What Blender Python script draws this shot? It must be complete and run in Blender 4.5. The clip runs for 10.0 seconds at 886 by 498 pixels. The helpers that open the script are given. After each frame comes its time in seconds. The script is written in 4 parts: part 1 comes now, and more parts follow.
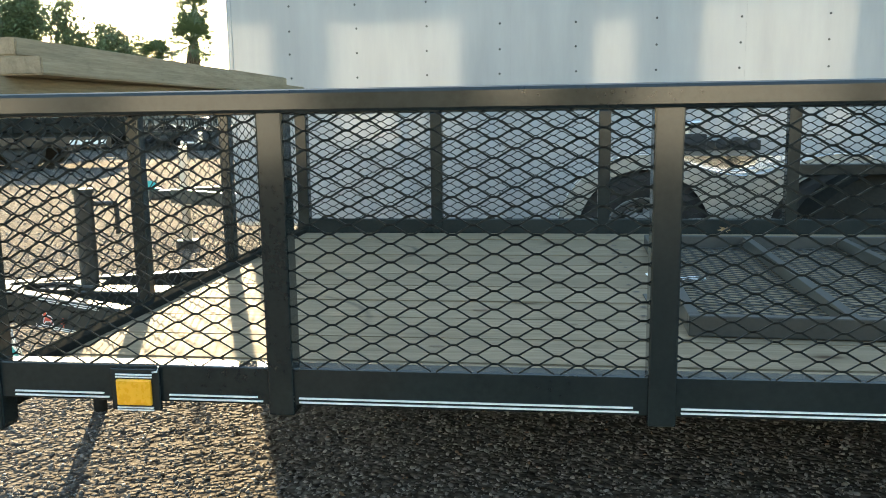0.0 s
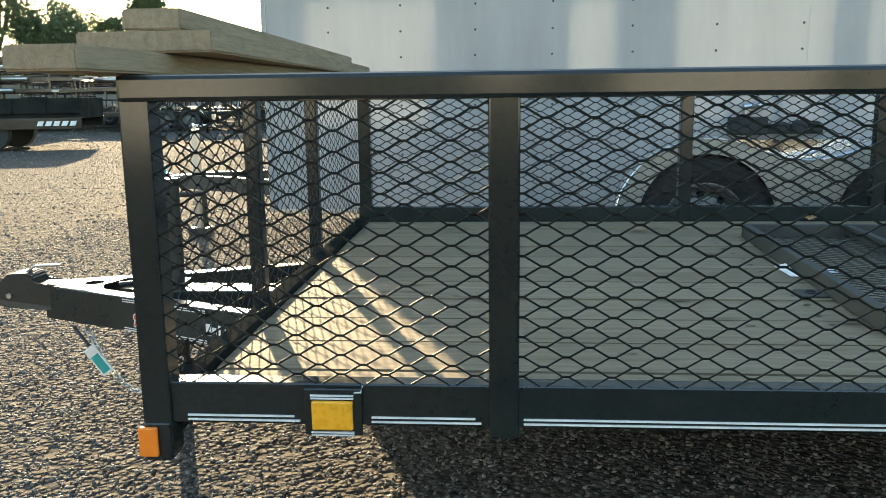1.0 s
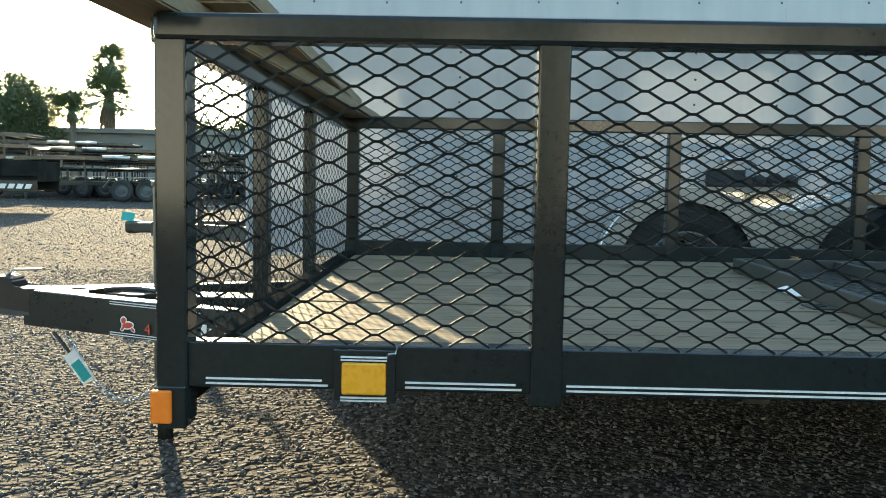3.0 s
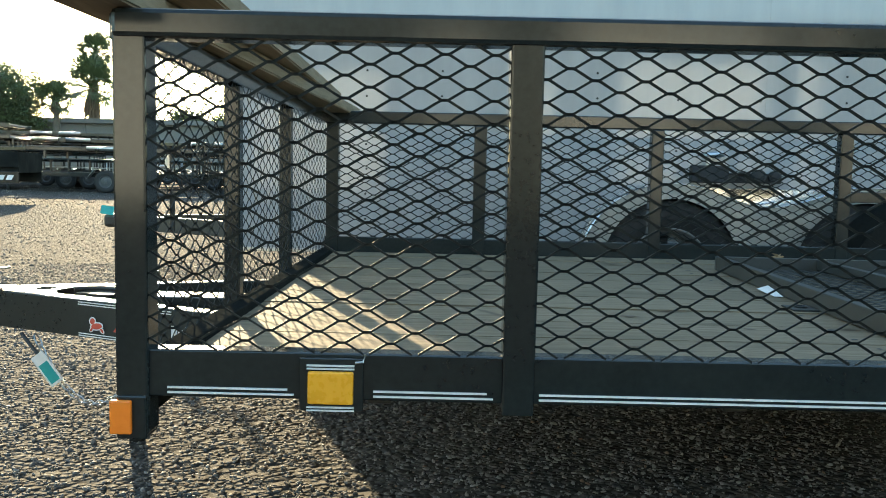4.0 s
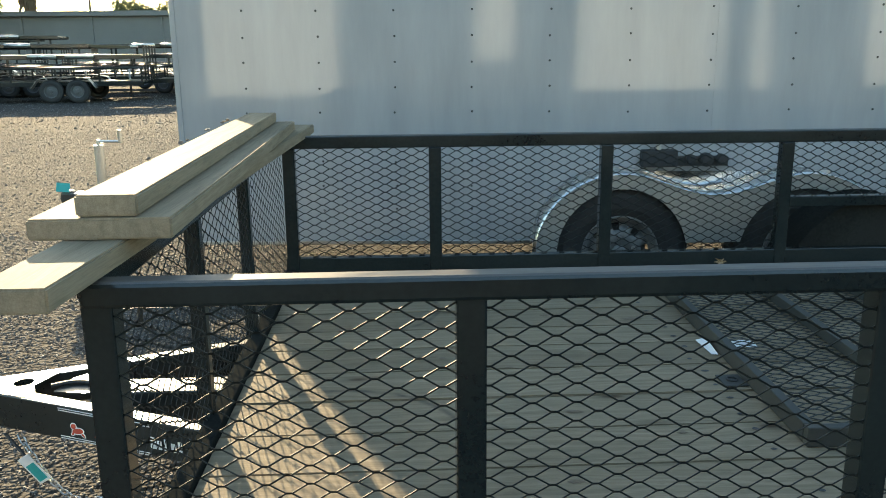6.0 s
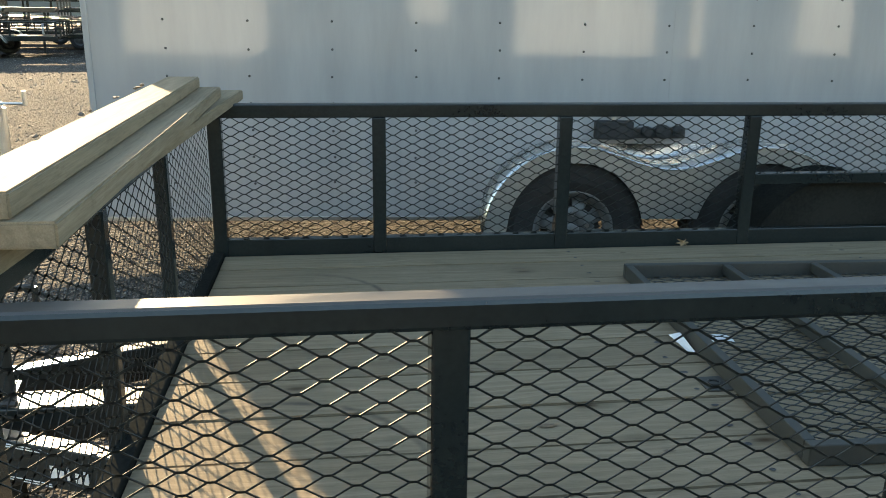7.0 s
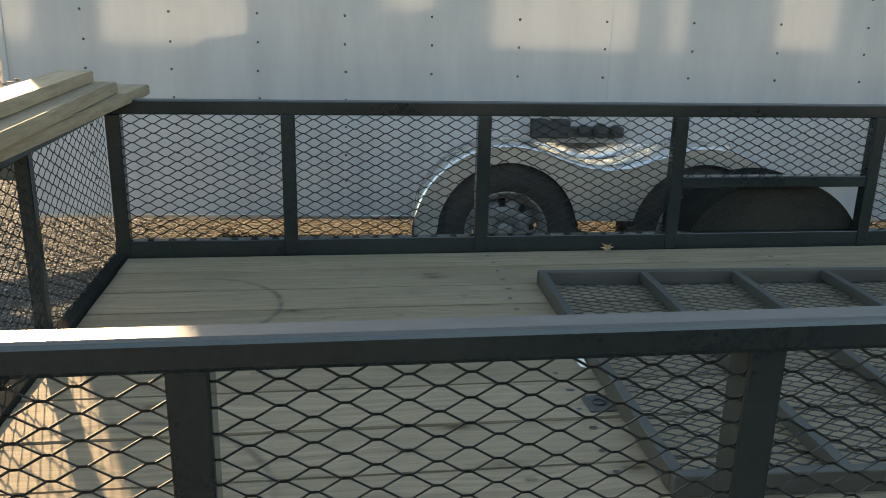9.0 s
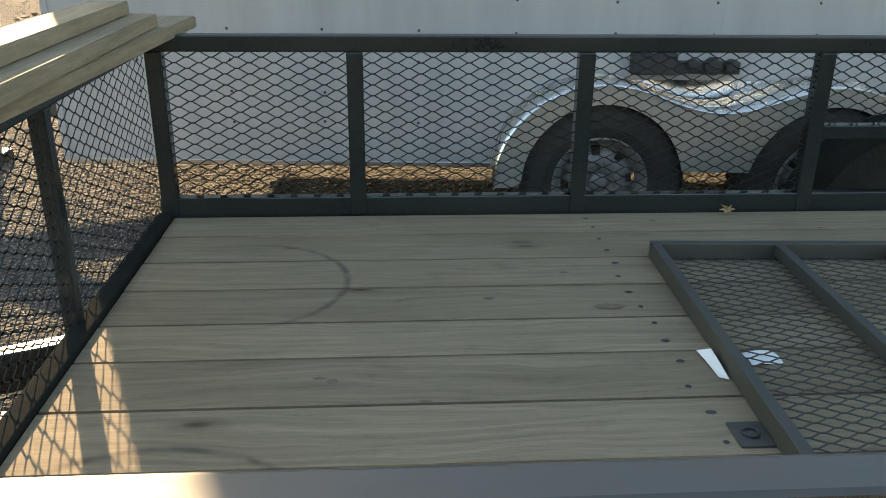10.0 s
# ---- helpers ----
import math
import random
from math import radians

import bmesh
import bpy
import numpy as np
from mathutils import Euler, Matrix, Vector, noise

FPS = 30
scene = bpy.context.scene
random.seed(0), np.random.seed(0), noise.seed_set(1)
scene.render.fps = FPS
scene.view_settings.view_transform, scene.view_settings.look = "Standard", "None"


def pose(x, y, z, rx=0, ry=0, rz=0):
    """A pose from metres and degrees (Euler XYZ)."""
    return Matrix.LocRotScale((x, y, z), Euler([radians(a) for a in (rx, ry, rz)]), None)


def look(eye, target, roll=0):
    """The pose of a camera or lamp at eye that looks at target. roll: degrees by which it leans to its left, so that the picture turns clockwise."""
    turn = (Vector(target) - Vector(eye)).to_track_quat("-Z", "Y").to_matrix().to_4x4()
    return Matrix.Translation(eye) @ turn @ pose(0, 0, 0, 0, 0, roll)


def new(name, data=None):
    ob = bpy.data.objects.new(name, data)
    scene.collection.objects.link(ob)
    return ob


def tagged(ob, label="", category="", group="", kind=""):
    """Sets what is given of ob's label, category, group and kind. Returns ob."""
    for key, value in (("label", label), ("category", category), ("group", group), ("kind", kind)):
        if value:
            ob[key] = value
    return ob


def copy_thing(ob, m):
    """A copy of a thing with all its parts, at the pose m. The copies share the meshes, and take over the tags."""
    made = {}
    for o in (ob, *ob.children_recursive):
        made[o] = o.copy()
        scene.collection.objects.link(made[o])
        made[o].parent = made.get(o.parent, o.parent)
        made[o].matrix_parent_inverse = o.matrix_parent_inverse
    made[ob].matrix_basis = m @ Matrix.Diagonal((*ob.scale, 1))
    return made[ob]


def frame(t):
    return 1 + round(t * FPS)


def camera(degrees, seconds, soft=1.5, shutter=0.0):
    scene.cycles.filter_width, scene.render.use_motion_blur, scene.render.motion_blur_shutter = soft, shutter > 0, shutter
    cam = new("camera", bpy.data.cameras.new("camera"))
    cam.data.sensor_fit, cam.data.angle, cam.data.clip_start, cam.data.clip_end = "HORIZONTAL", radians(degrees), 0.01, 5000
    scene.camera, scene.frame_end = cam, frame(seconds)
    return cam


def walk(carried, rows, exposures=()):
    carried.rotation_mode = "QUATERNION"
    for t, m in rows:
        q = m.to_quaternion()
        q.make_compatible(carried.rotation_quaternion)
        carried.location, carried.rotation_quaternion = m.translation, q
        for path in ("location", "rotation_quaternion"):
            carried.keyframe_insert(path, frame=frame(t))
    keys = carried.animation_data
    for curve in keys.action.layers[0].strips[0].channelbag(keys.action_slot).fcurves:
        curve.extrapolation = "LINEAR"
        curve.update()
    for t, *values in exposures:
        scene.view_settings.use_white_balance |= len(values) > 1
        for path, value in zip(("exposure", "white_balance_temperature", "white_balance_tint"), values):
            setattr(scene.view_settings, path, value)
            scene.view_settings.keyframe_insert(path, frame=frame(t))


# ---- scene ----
cam = camera(56.4, 10.0, soft=0.95)
PATH = [
    (0, (1.19, -1.461, 0.969), (0.947, 0.498, 0.649), -0.8),
    (0.3, (1.022, -1.423, 0.973), (0.819, 0.54, 0.646), -1.4),
    (0.5, (0.924, -1.353, 0.97), (0.735, 0.613, 0.653), -1.2),
    (1, (0.691, -1.323, 0.981), (0.547, 0.638, 0.615), -0.7),
    (1.5, (0.565, -1.283, 0.888), (0.478, 0.664, 0.44), 0.6),
    (2, (0.537, -1.308, 0.797), (0.447, 0.677, 0.573), 0.9),
    (2.5, (0.539, -1.321, 0.764), (0.469, 0.671, 0.598), 1.2),
    (2.7, (0.539, -1.314, 0.762), (0.489, 0.678, 0.599), 1.2),
    (3.8, (0.572, -1.276, 0.765), (0.56, 0.717, 0.605), 1.2),
    (4, (0.572, -1.264, 0.781), (0.571, 0.728, 0.6), 1.3),
    (4.5, (0.599, -1.287, 0.98), (0.574, 0.682, 0.628), -0.0),
    (5, (0.589, -1.422, 1.285), (0.632, 0.53, 0.852), -0.3),
    (5.5, (0.57, -1.444, 1.378), (0.663, 0.505, 0.939), -0.2),
    (5.7, (0.589, -1.395, 1.374), (0.676, 0.552, 0.927), -0.5),
    (6.8, (0.562, -1.027, 1.372), (0.697, 0.894, 0.831), -0.2),
    (7, (0.552, -0.978, 1.369), (0.803, 0.927, 0.816), 0.7),
    (7.5, (0.584, -0.944, 1.372), (0.954, 0.941, 0.815), 1.3),
    (8, (0.728, -0.976, 1.381), (1.106, 0.904, 0.814), 1.4),
    (8.5, (0.847, -0.990, 1.392), (1.158, 0.902, 0.825), 1.6),
    (9, (0.857, -0.891, 1.388), (1.130, 1.005, 0.814), 1.4),
    (9.5, (0.804, -0.689, 1.355), (1.075, 1.176, 0.685), 1.9),
    (10, (0.820, -0.431, 1.369), (0.946, 1.421, 0.623), 0.7),
]
walk(cam, [(t, look(eye, target, roll)) for t, eye, target, roll in PATH], exposures=[(0.0, 3.0, 6800, 1.0), (0.7, 2.55, 6650, 0.0), (1.5, 2.9, 6600, 0.0), (2.2, 2.5, 6250, -3.5), (3.8, 2.5, 6250, -3.5), (4.6, 2.6, 6400, -2.0), (5.5, 2.3, 6350, -2.5), (7.4, 2.46, 7050, 5.0), (10.0, 2.55, 7400, 8.0)])

# ---- daylight: a low sun ahead and a clear sky ----
SUN_SLOPE, SUN_RISE = -0.41, 0.252          # sun's way per metre ahead: sideways, up
SUN_STRENGTH, SKY_STRENGTH = 4.0, 0.112
SUN_ELEV = math.atan2(SUN_RISE, math.hypot(1, SUN_SLOPE))
sun_data = bpy.data.lights.new("sun", "SUN")
sun_data.energy, sun_data.angle, sun_data.color = SUN_STRENGTH, radians(0.55), (1.0, 0.745, 0.48)
sun = new("sun", sun_data)
sun.matrix_world = look((40 * SUN_SLOPE, 40, 40 * SUN_RISE), (0, 0, 0))
world = bpy.data.worlds.new("sky")
scene.world = world
world.use_nodes = True
wn, wl = world.node_tree.nodes, world.node_tree.links
sky = wn.new("ShaderNodeTexSky")
sky.sky_type, sky.sun_disc = "NISHITA", False
sky.sun_elevation, sky.sun_rotation = SUN_ELEV, math.atan2(SUN_SLOPE, 1)
sky.dust_density, sky.air_density, sky.ozone_density = 0.9, 1.0, 1.0
wl.new(sky.outputs[0], wn["Background"].inputs[0])
wn["Background"].inputs[1].default_value = SKY_STRENGTH


# ---- materials ----
class Nodes:
    """A short way to write node trees."""

    def __init__(self, name):
        self.mat = bpy.data.materials.new(name)
        self.mat.use_nodes = True
        self.t = self.mat.node_tree
        self.bsdf = self.t.nodes["Principled BSDF"]

    def node(self, kind, ins=None, operation=""):
        n = self.t.nodes.new(kind)
        if operation:
            n.operation = operation
        for k, v in (ins or {}).items():
            if isinstance(v, bpy.types.NodeSocket):
                self.t.links.new(v, n.inputs[k])
            else:
                n.inputs[k].default_value = v
        return n

    def coords(self, which="Object"):
        return self.node("ShaderNodeTexCoord").outputs[which]

    def mapped(self, vec, scale=(1, 1, 1), loc=(0, 0, 0)):
        return self.node("ShaderNodeMapping", {"Vector": vec, "Scale": scale, "Location": loc}).outputs[0]

    def noise(self, vec, scale, detail=4.0, rough=0.55):
        return self.node("ShaderNodeTexNoise", {"Vector": vec, "Scale": scale, "Detail": detail, "Roughness": rough}).outputs[0]

    def ramp(self, fac, *stops):
        n = self.node("ShaderNodeValToRGB", {0: fac})
        while len(n.color_ramp.elements) < len(stops):
            n.color_ramp.elements.new(0.5)
        for e, (p, c) in zip(n.color_ramp.elements, stops):
            e.position = p
            e.color = (*c, 1) if isinstance(c, tuple) else (c, c, c, 1)
        return n.outputs[0]

    def mix(self, fac, a, b, blend="MIX"):
        n = self.node("ShaderNodeMix")
        n.data_type, n.blend_type = "RGBA", blend
        for k, v in ((0, fac), (6, a), (7, b)):
            if isinstance(v, bpy.types.NodeSocket):
                self.t.links.new(v, n.inputs[k])
            else:
                n.inputs[k].default_value = (*v, 1) if isinstance(v, tuple) else v
        return n.outputs[2]

    def math(self, op, a, b=0.0, clamp=False):
        n = self.node("ShaderNodeMath", {0: a, 1: b}, operation=op)
        n.use_clamp = clamp
        return n.outputs[0]

    def bump(self, height, strength, distance):
        n = self.node("ShaderNodeBump", {"Height": height, "Strength": strength, "Distance": distance})
        self.t.links.new(n.outputs[0], self.bsdf.inputs["Normal"])

    def set(self, **ins):
        for k, v in ins.items():
            k = k.replace("_", " ")
            if isinstance(v, bpy.types.NodeSocket):
                self.t.links.new(v, self.bsdf.inputs[k])
            else:
                self.bsdf.inputs[k].default_value = (*v, 1) if isinstance(v, tuple) else v
        return self.mat


def paint(name, low, high, rough=(0.25, 0.45), metal=0.0, scale=14.0, bump=0.15, coat=0.0):
    n = Nodes(name)
    vec = n.coords("Object")
    big, small = n.noise(vec, scale * 0.15), n.noise(vec, scale * 6, 6)
    both = n.math("ADD", n.math("MULTIPLY", big, 0.65), n.math("MULTIPLY", small, 0.35))
    n.bump(small, bump, 0.001)
    return n.set(Base_Color=n.ramp(both, (0.35, low), (0.65, high)), Roughness=n.ramp(both, (0.3, rough[0]), (0.7, rough[1])), Metallic=metal, Coat_Weight=coat)


def trailer_black(name, up_sheen, gloss=(0.22, 0.38)):
    """Gloss black paint with fine orange peel; upward faces paled, roughened for sun sheen."""
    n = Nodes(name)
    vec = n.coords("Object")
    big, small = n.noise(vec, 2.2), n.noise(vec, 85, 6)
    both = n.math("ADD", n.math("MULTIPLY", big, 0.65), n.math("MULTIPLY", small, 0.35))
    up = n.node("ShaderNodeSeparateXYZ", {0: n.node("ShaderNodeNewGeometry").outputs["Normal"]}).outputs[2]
    dust_sheen = n.math("MULTIPLY", n.ramp(up, (0.65, 0.0), (0.95, 1.0)), n.ramp(n.noise(n.mapped(vec, (1.0, 3.0, 1.0)), 9, 5), (0.3, 0.55), (0.6, 1.0)))
    dust_sheen = n.math("MULTIPLY", dust_sheen, up_sheen)
    # Upward faces take a paler colour, painting in the sheen of the low sun.
    col = n.mix(dust_sheen, n.ramp(both, (0.35, (0.010, 0.0135, 0.0135)), (0.65, (0.021, 0.027, 0.0262))), (0.06, 0.055, 0.048))
    rough = n.mix(dust_sheen, n.ramp(both, (0.3, gloss[0]), (0.7, gloss[1])), (0.56, 0.56, 0.56))
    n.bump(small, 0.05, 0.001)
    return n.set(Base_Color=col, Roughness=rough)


BLACK = trailer_black("black_trailer_paint", 0.12, (0.09, 0.2))
# Rail paint whose upward faces are paled most, as if sunlit.
BLACK_DUST_SHEEN = trailer_black("dust_sheen_black_rail_paint", 1.0, (0.09, 0.2))
SATIN = trailer_black("satin_black_tongue_paint", 0.12)
MESH = trailer_black("worn_black_mesh_paint", 0.2, (0.55, 0.7))
BLACK_OLD = paint("dusty_black_paint", (0.016, 0.017, 0.016), (0.04, 0.04, 0.036), (0.35, 0.55))
def matt_black():
    """Flat, dulled black paint of the frame under the deck."""
    n = Nodes("matt_black_frame_paint")
    vec = n.coords("Object")
    big, small = n.noise(vec, 3.0), n.noise(vec, 90, 6)
    both = n.math("ADD", n.math("MULTIPLY", big, 0.6), n.math("MULTIPLY", small, 0.4))
    n.bump(small, 0.15, 0.001)
    return n.set(Base_Color=n.ramp(both, (0.35, (0.012, 0.013, 0.0125)), (0.65, (0.028, 0.029, 0.026))), Roughness=1.0, Specular_IOR_Level=0.0)


MATT = matt_black()
GATE_BLACK = paint("dull_black_gate_paint", (0.028, 0.03, 0.027), (0.055, 0.056, 0.048), (0.55, 0.75))
RUBBER = paint("tyre_rubber", (0.018, 0.018, 0.018), (0.04, 0.039, 0.036), (0.75, 0.9))
STEEL = paint("galvanised_steel", (0.42, 0.42, 0.42), (0.6, 0.6, 0.58), (0.25, 0.45), metal=1.0)
RIM = paint("silver_rim_paint", (0.15, 0.152, 0.15), (0.24, 0.243, 0.235), (0.38, 0.6), metal=0.3)
SCREW = paint("dark_screw", (0.02, 0.02, 0.02), (0.05, 0.05, 0.05), (0.5, 0.7))
STRIPE = paint("white_pinstripe", (0.7, 0.7, 0.68), (0.8, 0.8, 0.78), (0.4, 0.6))
AMBER = paint("amber_plastic", (0.75, 0.36, 0.02), (0.85, 0.42, 0.03), (0.2, 0.35))
ORANGE = paint("orange_lens", (0.8, 0.2, 0.02), (0.9, 0.26, 0.03), (0.15, 0.3))
PAPER = paint("white_paper", (0.72, 0.72, 0.7), (0.82, 0.82, 0.8), (0.7, 0.9))
TEAL = paint("teal_card", (0.03, 0.30, 0.30), (0.05, 0.38, 0.37), (0.4, 0.6))
RED = paint("red_decal", (0.5, 0.06, 0.03), (0.6, 0.09, 0.05), (0.4, 0.6))
LEAF = paint("dry_leaf", (0.24, 0.16, 0.08), (0.36, 0.255, 0.14), (0.7, 0.9))
BARK = paint("palm_bark", (0.09, 0.075, 0.055), (0.16, 0.13, 0.10), (0.8, 0.95))
FROND = paint("palm_leaves", (0.035, 0.06, 0.02), (0.08, 0.10, 0.04), (0.5, 0.7))
FOLIAGE = paint("tree_leaves", (0.04, 0.065, 0.022), (0.10, 0.115, 0.045), (0.5, 0.7))
SHED = paint("grey_sheet_metal", (0.125, 0.122, 0.115), (0.17, 0.165, 0.155), (0.4, 0.6), scale=2.0)
# Colours of the unseen backdrop that the rails and white skin reflect.
PALE = paint("pale_backdrop_paint", (0.48, 0.51, 0.53), (0.57, 0.60, 0.62), (0.8, 0.95), scale=3.0)
DARK_BACKDROP = paint("dark_backdrop_paint", (0.03, 0.036, 0.032), (0.05, 0.056, 0.05), (0.6, 0.8), scale=2.0)
WIRE = paint("black_cable", (0.02, 0.02, 0.02), (0.04, 0.04, 0.04), (0.5, 0.7))


def white_skin():
    n = Nodes("white_aluminium_skin")
    vec = n.coords("Object")
    wave = n.noise(n.mapped(vec, (1.3, 1.0, 0.35)), 1.6, 2)
    dirt = n.noise(n.mapped(vec, (3.0, 1.0, 0.5)), 2.2, 6, 0.6)
    fine = n.noise(vec, 160, 3)
    h = n.math("ADD", wave, n.math("MULTIPLY", fine, 0.004))
    n.bump(h, 0.3, 0.007)
    col = n.ramp(dirt, (0.3, (0.315, 0.32, 0.32)), (0.75, (0.39, 0.392, 0.386)))
    return n.set(Base_Color=col, Roughness=n.ramp(dirt, (0.3, 0.045), (0.8, 0.095)), Specular_IOR_Level=0.62)


SKIN = white_skin()


def treadplate():
    n = Nodes("aluminium_treadplate")
    vec = n.coords("Object")
    bars = []
    for turn, shift in ((0.785, 0.0), (-0.785, 0.018)):
        m = n.node("ShaderNodeMapping", {"Vector": vec, "Rotation": (0, 0, turn), "Location": (shift, 0, 0), "Scale": (40, 16, 1)}).outputs[0]
        v = n.node("ShaderNodeTexVoronoi", {"Vector": m, "Scale": 1.0, "Randomness": 0.0}).outputs[0]
        bars.append(n.ramp(v, (0.22, 1.0), (0.38, 0.0)))
    lug = n.math("MAXIMUM", *bars)
    n.bump(lug, 0.9, 0.003)
    wear = n.noise(vec, 9, 5)
    return n.set(Base_Color=n.ramp(wear, (0.3, (0.66, 0.65, 0.62)), (0.7, (0.8, 0.79, 0.77))), Metallic=1.0, Roughness=n.ramp(wear, (0.3, 0.2), (0.7, 0.34)))


TREAD = treadplate()
POLISHED = paint("polished_aluminium", (0.70, 0.69, 0.67), (0.82, 0.81, 0.79), (0.07, 0.15), metal=1.0, scale=8.0)
FENDER = paint("dull_aluminium_fender", (0.33, 0.335, 0.31), (0.42, 0.425, 0.40), (0.35, 0.5), metal=0.6, scale=6.0)


def wood(name, dark, mid, light, stains=False):
    n = Nodes(name)
    vec = n.coords("Object")
    rnd = n.node("ShaderNodeObjectInfo").outputs["Random"]
    push = n.node("ShaderNodeCombineXYZ", {0: n.math("MULTIPLY", rnd, 31.0), 1: n.math("MULTIPLY", rnd, 17.0), 2: 0.0}).outputs[0]
    at = n.node("ShaderNodeVectorMath", {0: vec, 1: push}, operation="ADD").outputs[0]
    warp = n.noise(n.mapped(at, (1.2, 4, 4)), 1.5, 2)
    bent = n.node("ShaderNodeVectorMath", {0: at, 1: n.node("ShaderNodeCombineXYZ", {1: n.math("MULTIPLY", warp, 0.12)}).outputs[0]}, operation="ADD").outputs[0]
    grain = n.noise(n.mapped(bent, (1.6, 60, 60)), 1.0, 5, 0.6)
    fibre = n.noise(n.mapped(at, (9, 420, 420)), 1.0, 3, 0.6)
    patch = n.noise(n.mapped(at, (1.5, 5, 5)), 1.3, 4)
    col = n.ramp(grain, (0.28, dark), (0.5, mid), (0.72, light))
    col = n.mix(0.35, col, n.ramp(fibre, (0.3, dark), (0.7, light)))
    col = n.mix(n.ramp(patch, (0.4, 0.0), (0.75, 0.45)), col, tuple(c * 0.72 for c in mid))
    blot = n.ramp(n.noise(n.mapped(at, (2.2, 3.2, 3.2)), 2.6, 6, 0.65), (0.55, 0.0), (0.78, 0.34 if stains else 0.2))
    col = n.mix(blot, col, tuple(c * 0.62 for c in dark))
    speck = n.ramp(n.noise(n.mapped(at, (22, 60, 60)), 1.6, 5, 0.7), (0.56, 0.0), (0.74, 0.4))
    col = n.mix(speck, col, tuple(c * 0.7 for c in dark))
    # knots: few, long, dark, with a soft rim
    kn = n.node("ShaderNodeTexVoronoi", {"Vector": n.mapped(at, (1.9, 5.2, 1.0)), "Scale": 1.0, "Randomness": 1.0})
    few = n.math("GREATER_THAN", n.node("ShaderNodeSeparateColor", {0: kn.outputs["Color"]}).outputs[0], 0.45)
    spot = n.math("MULTIPLY", n.ramp(kn.outputs["Distance"], (0.03, 1.0), (0.075, 0.0)), few)
    rim = n.math("MULTIPLY", n.ramp(kn.outputs["Distance"], (0.05, 0.55), (0.16, 0.0)), few)
    col = n.mix(rim, col, tuple(c * 0.55 for c in dark))
    col = n.mix(spot, col, (0.055, 0.035, 0.02))
    if stains:
        # two curved rubber marks left on the boards
        pos = n.node("ShaderNodeNewGeometry").outputs["Position"]
        for cx, cy, r, sx, sy in ((0.43, 1.625, 0.272, 1.0, 0.2), (0.40, 0.53, 0.345, 0.2, 1.0)):
            rel = n.node("ShaderNodeVectorMath", {0: pos, 1: (cx, cy, 0.45)}, operation="SUBTRACT").outputs[0]
            dist = n.math("ABSOLUTE", n.math("SUBTRACT", n.node("ShaderNodeVectorMath", {0: rel}, operation="LENGTH").outputs["Value"], r))
            ring = n.ramp(dist, (0.003, 1.0), (0.014, 0.0))
            side = n.node("ShaderNodeVectorMath", {0: rel, 1: (sx, sy, 0)}, operation="DOT_PRODUCT").outputs["Value"]
            ring = n.math("MULTIPLY", ring, n.ramp(side, (0.0, 0.12), (0.22, 0.75)))
            ring = n.math("MULTIPLY", ring, n.ramp(n.noise(pos, 14, 3), (0.35, 0.3), (0.6, 1.0)))
            col = n.mix(ring, col, (0.07, 0.06, 0.05))
    n.bump(n.math("ADD", grain, n.math("MULTIPLY", fibre, 0.5)), 0.3, 0.002)
    tone = n.node("ShaderNodeHueSaturation", {"Hue": 0.5, "Saturation": 1.0, "Value": n.math("ADD", n.math("MULTIPLY", rnd, 0.22), 0.89), "Color": col}).outputs[0]
    return n.set(Base_Color=tone, Roughness=0.8, Specular_IOR_Level=0.08)


DECK = wood("treated_pine_deck", (0.138, 0.109, 0.071), (0.236, 0.188, 0.125), (0.322, 0.260, 0.180), stains=True)
LUMBER = wood("new_lumber", (0.165, 0.13, 0.085), (0.265, 0.212, 0.142), (0.35, 0.284, 0.198))


def gravel(name, loose):
    n = Nodes(name)
    pos = n.node("ShaderNodeNewGeometry").outputs["Position"]
    big = n.noise(pos, 0.55, 4)
    mid = n.noise(pos, 6.0, 5)
    if loose:
        pick = n.node("ShaderNodeNewGeometry").outputs["Random Per Island"]
        stone = n.ramp(pick, (0.0, (0.085, 0.079, 0.071)), (0.35, (0.12, 0.112, 0.102)), (0.65, (0.155, 0.146, 0.134)), (0.93, (0.225, 0.213, 0.197)), (0.97, (0.14, 0.088, 0.054)))
        rough = n.noise(pos, 300, 3)
        n.bump(rough, 0.4, 0.001)
    else:
        v = n.node("ShaderNodeTexVoronoi", {"Vector": pos, "Scale": 46.0})
        v2 = n.node("ShaderNodeTexVoronoi", {"Vector": pos, "Scale": 17.0})
        stone = n.ramp(n.node("ShaderNodeSeparateColor", {0: v.outputs["Color"]}).outputs[0], (0.0, (0.06, 0.055, 0.049)), (0.5, (0.09, 0.083, 0.074)), (1.0, (0.125, 0.116, 0.105)))
        edge = n.ramp(v.outputs["Distance"], (0.3, 1.0), (0.75, 0.62))
        stone = n.mix(1.0, stone, edge, "MULTIPLY")
        h = n.math("ADD", n.ramp(v.outputs["Distance"], (0.0, 1.0), (0.7, 0.0)), n.math("MULTIPLY", n.ramp(v2.outputs["Distance"], (0.0, 1.0), (0.7, 0.0)), 0.9))
        n.bump(h, 0.9, 0.02)
    stone = n.mix(n.ramp(big, (0.35, 0.0), (0.7, 0.35)), stone, (0.17, 0.155, 0.135) if loose else (0.085, 0.074, 0.063))
    stone = n.mix(n.ramp(mid, (0.5, 0.0), (0.75, 0.3)), stone, (0.15, 0.135, 0.12) if loose else (0.06, 0.055, 0.048))
    return n.set(Base_Color=stone, Roughness=0.8 if loose else 0.95, Specular_IOR_Level=0.2 if loose else 0.035)


GROUND = gravel("gravel_ground", False)
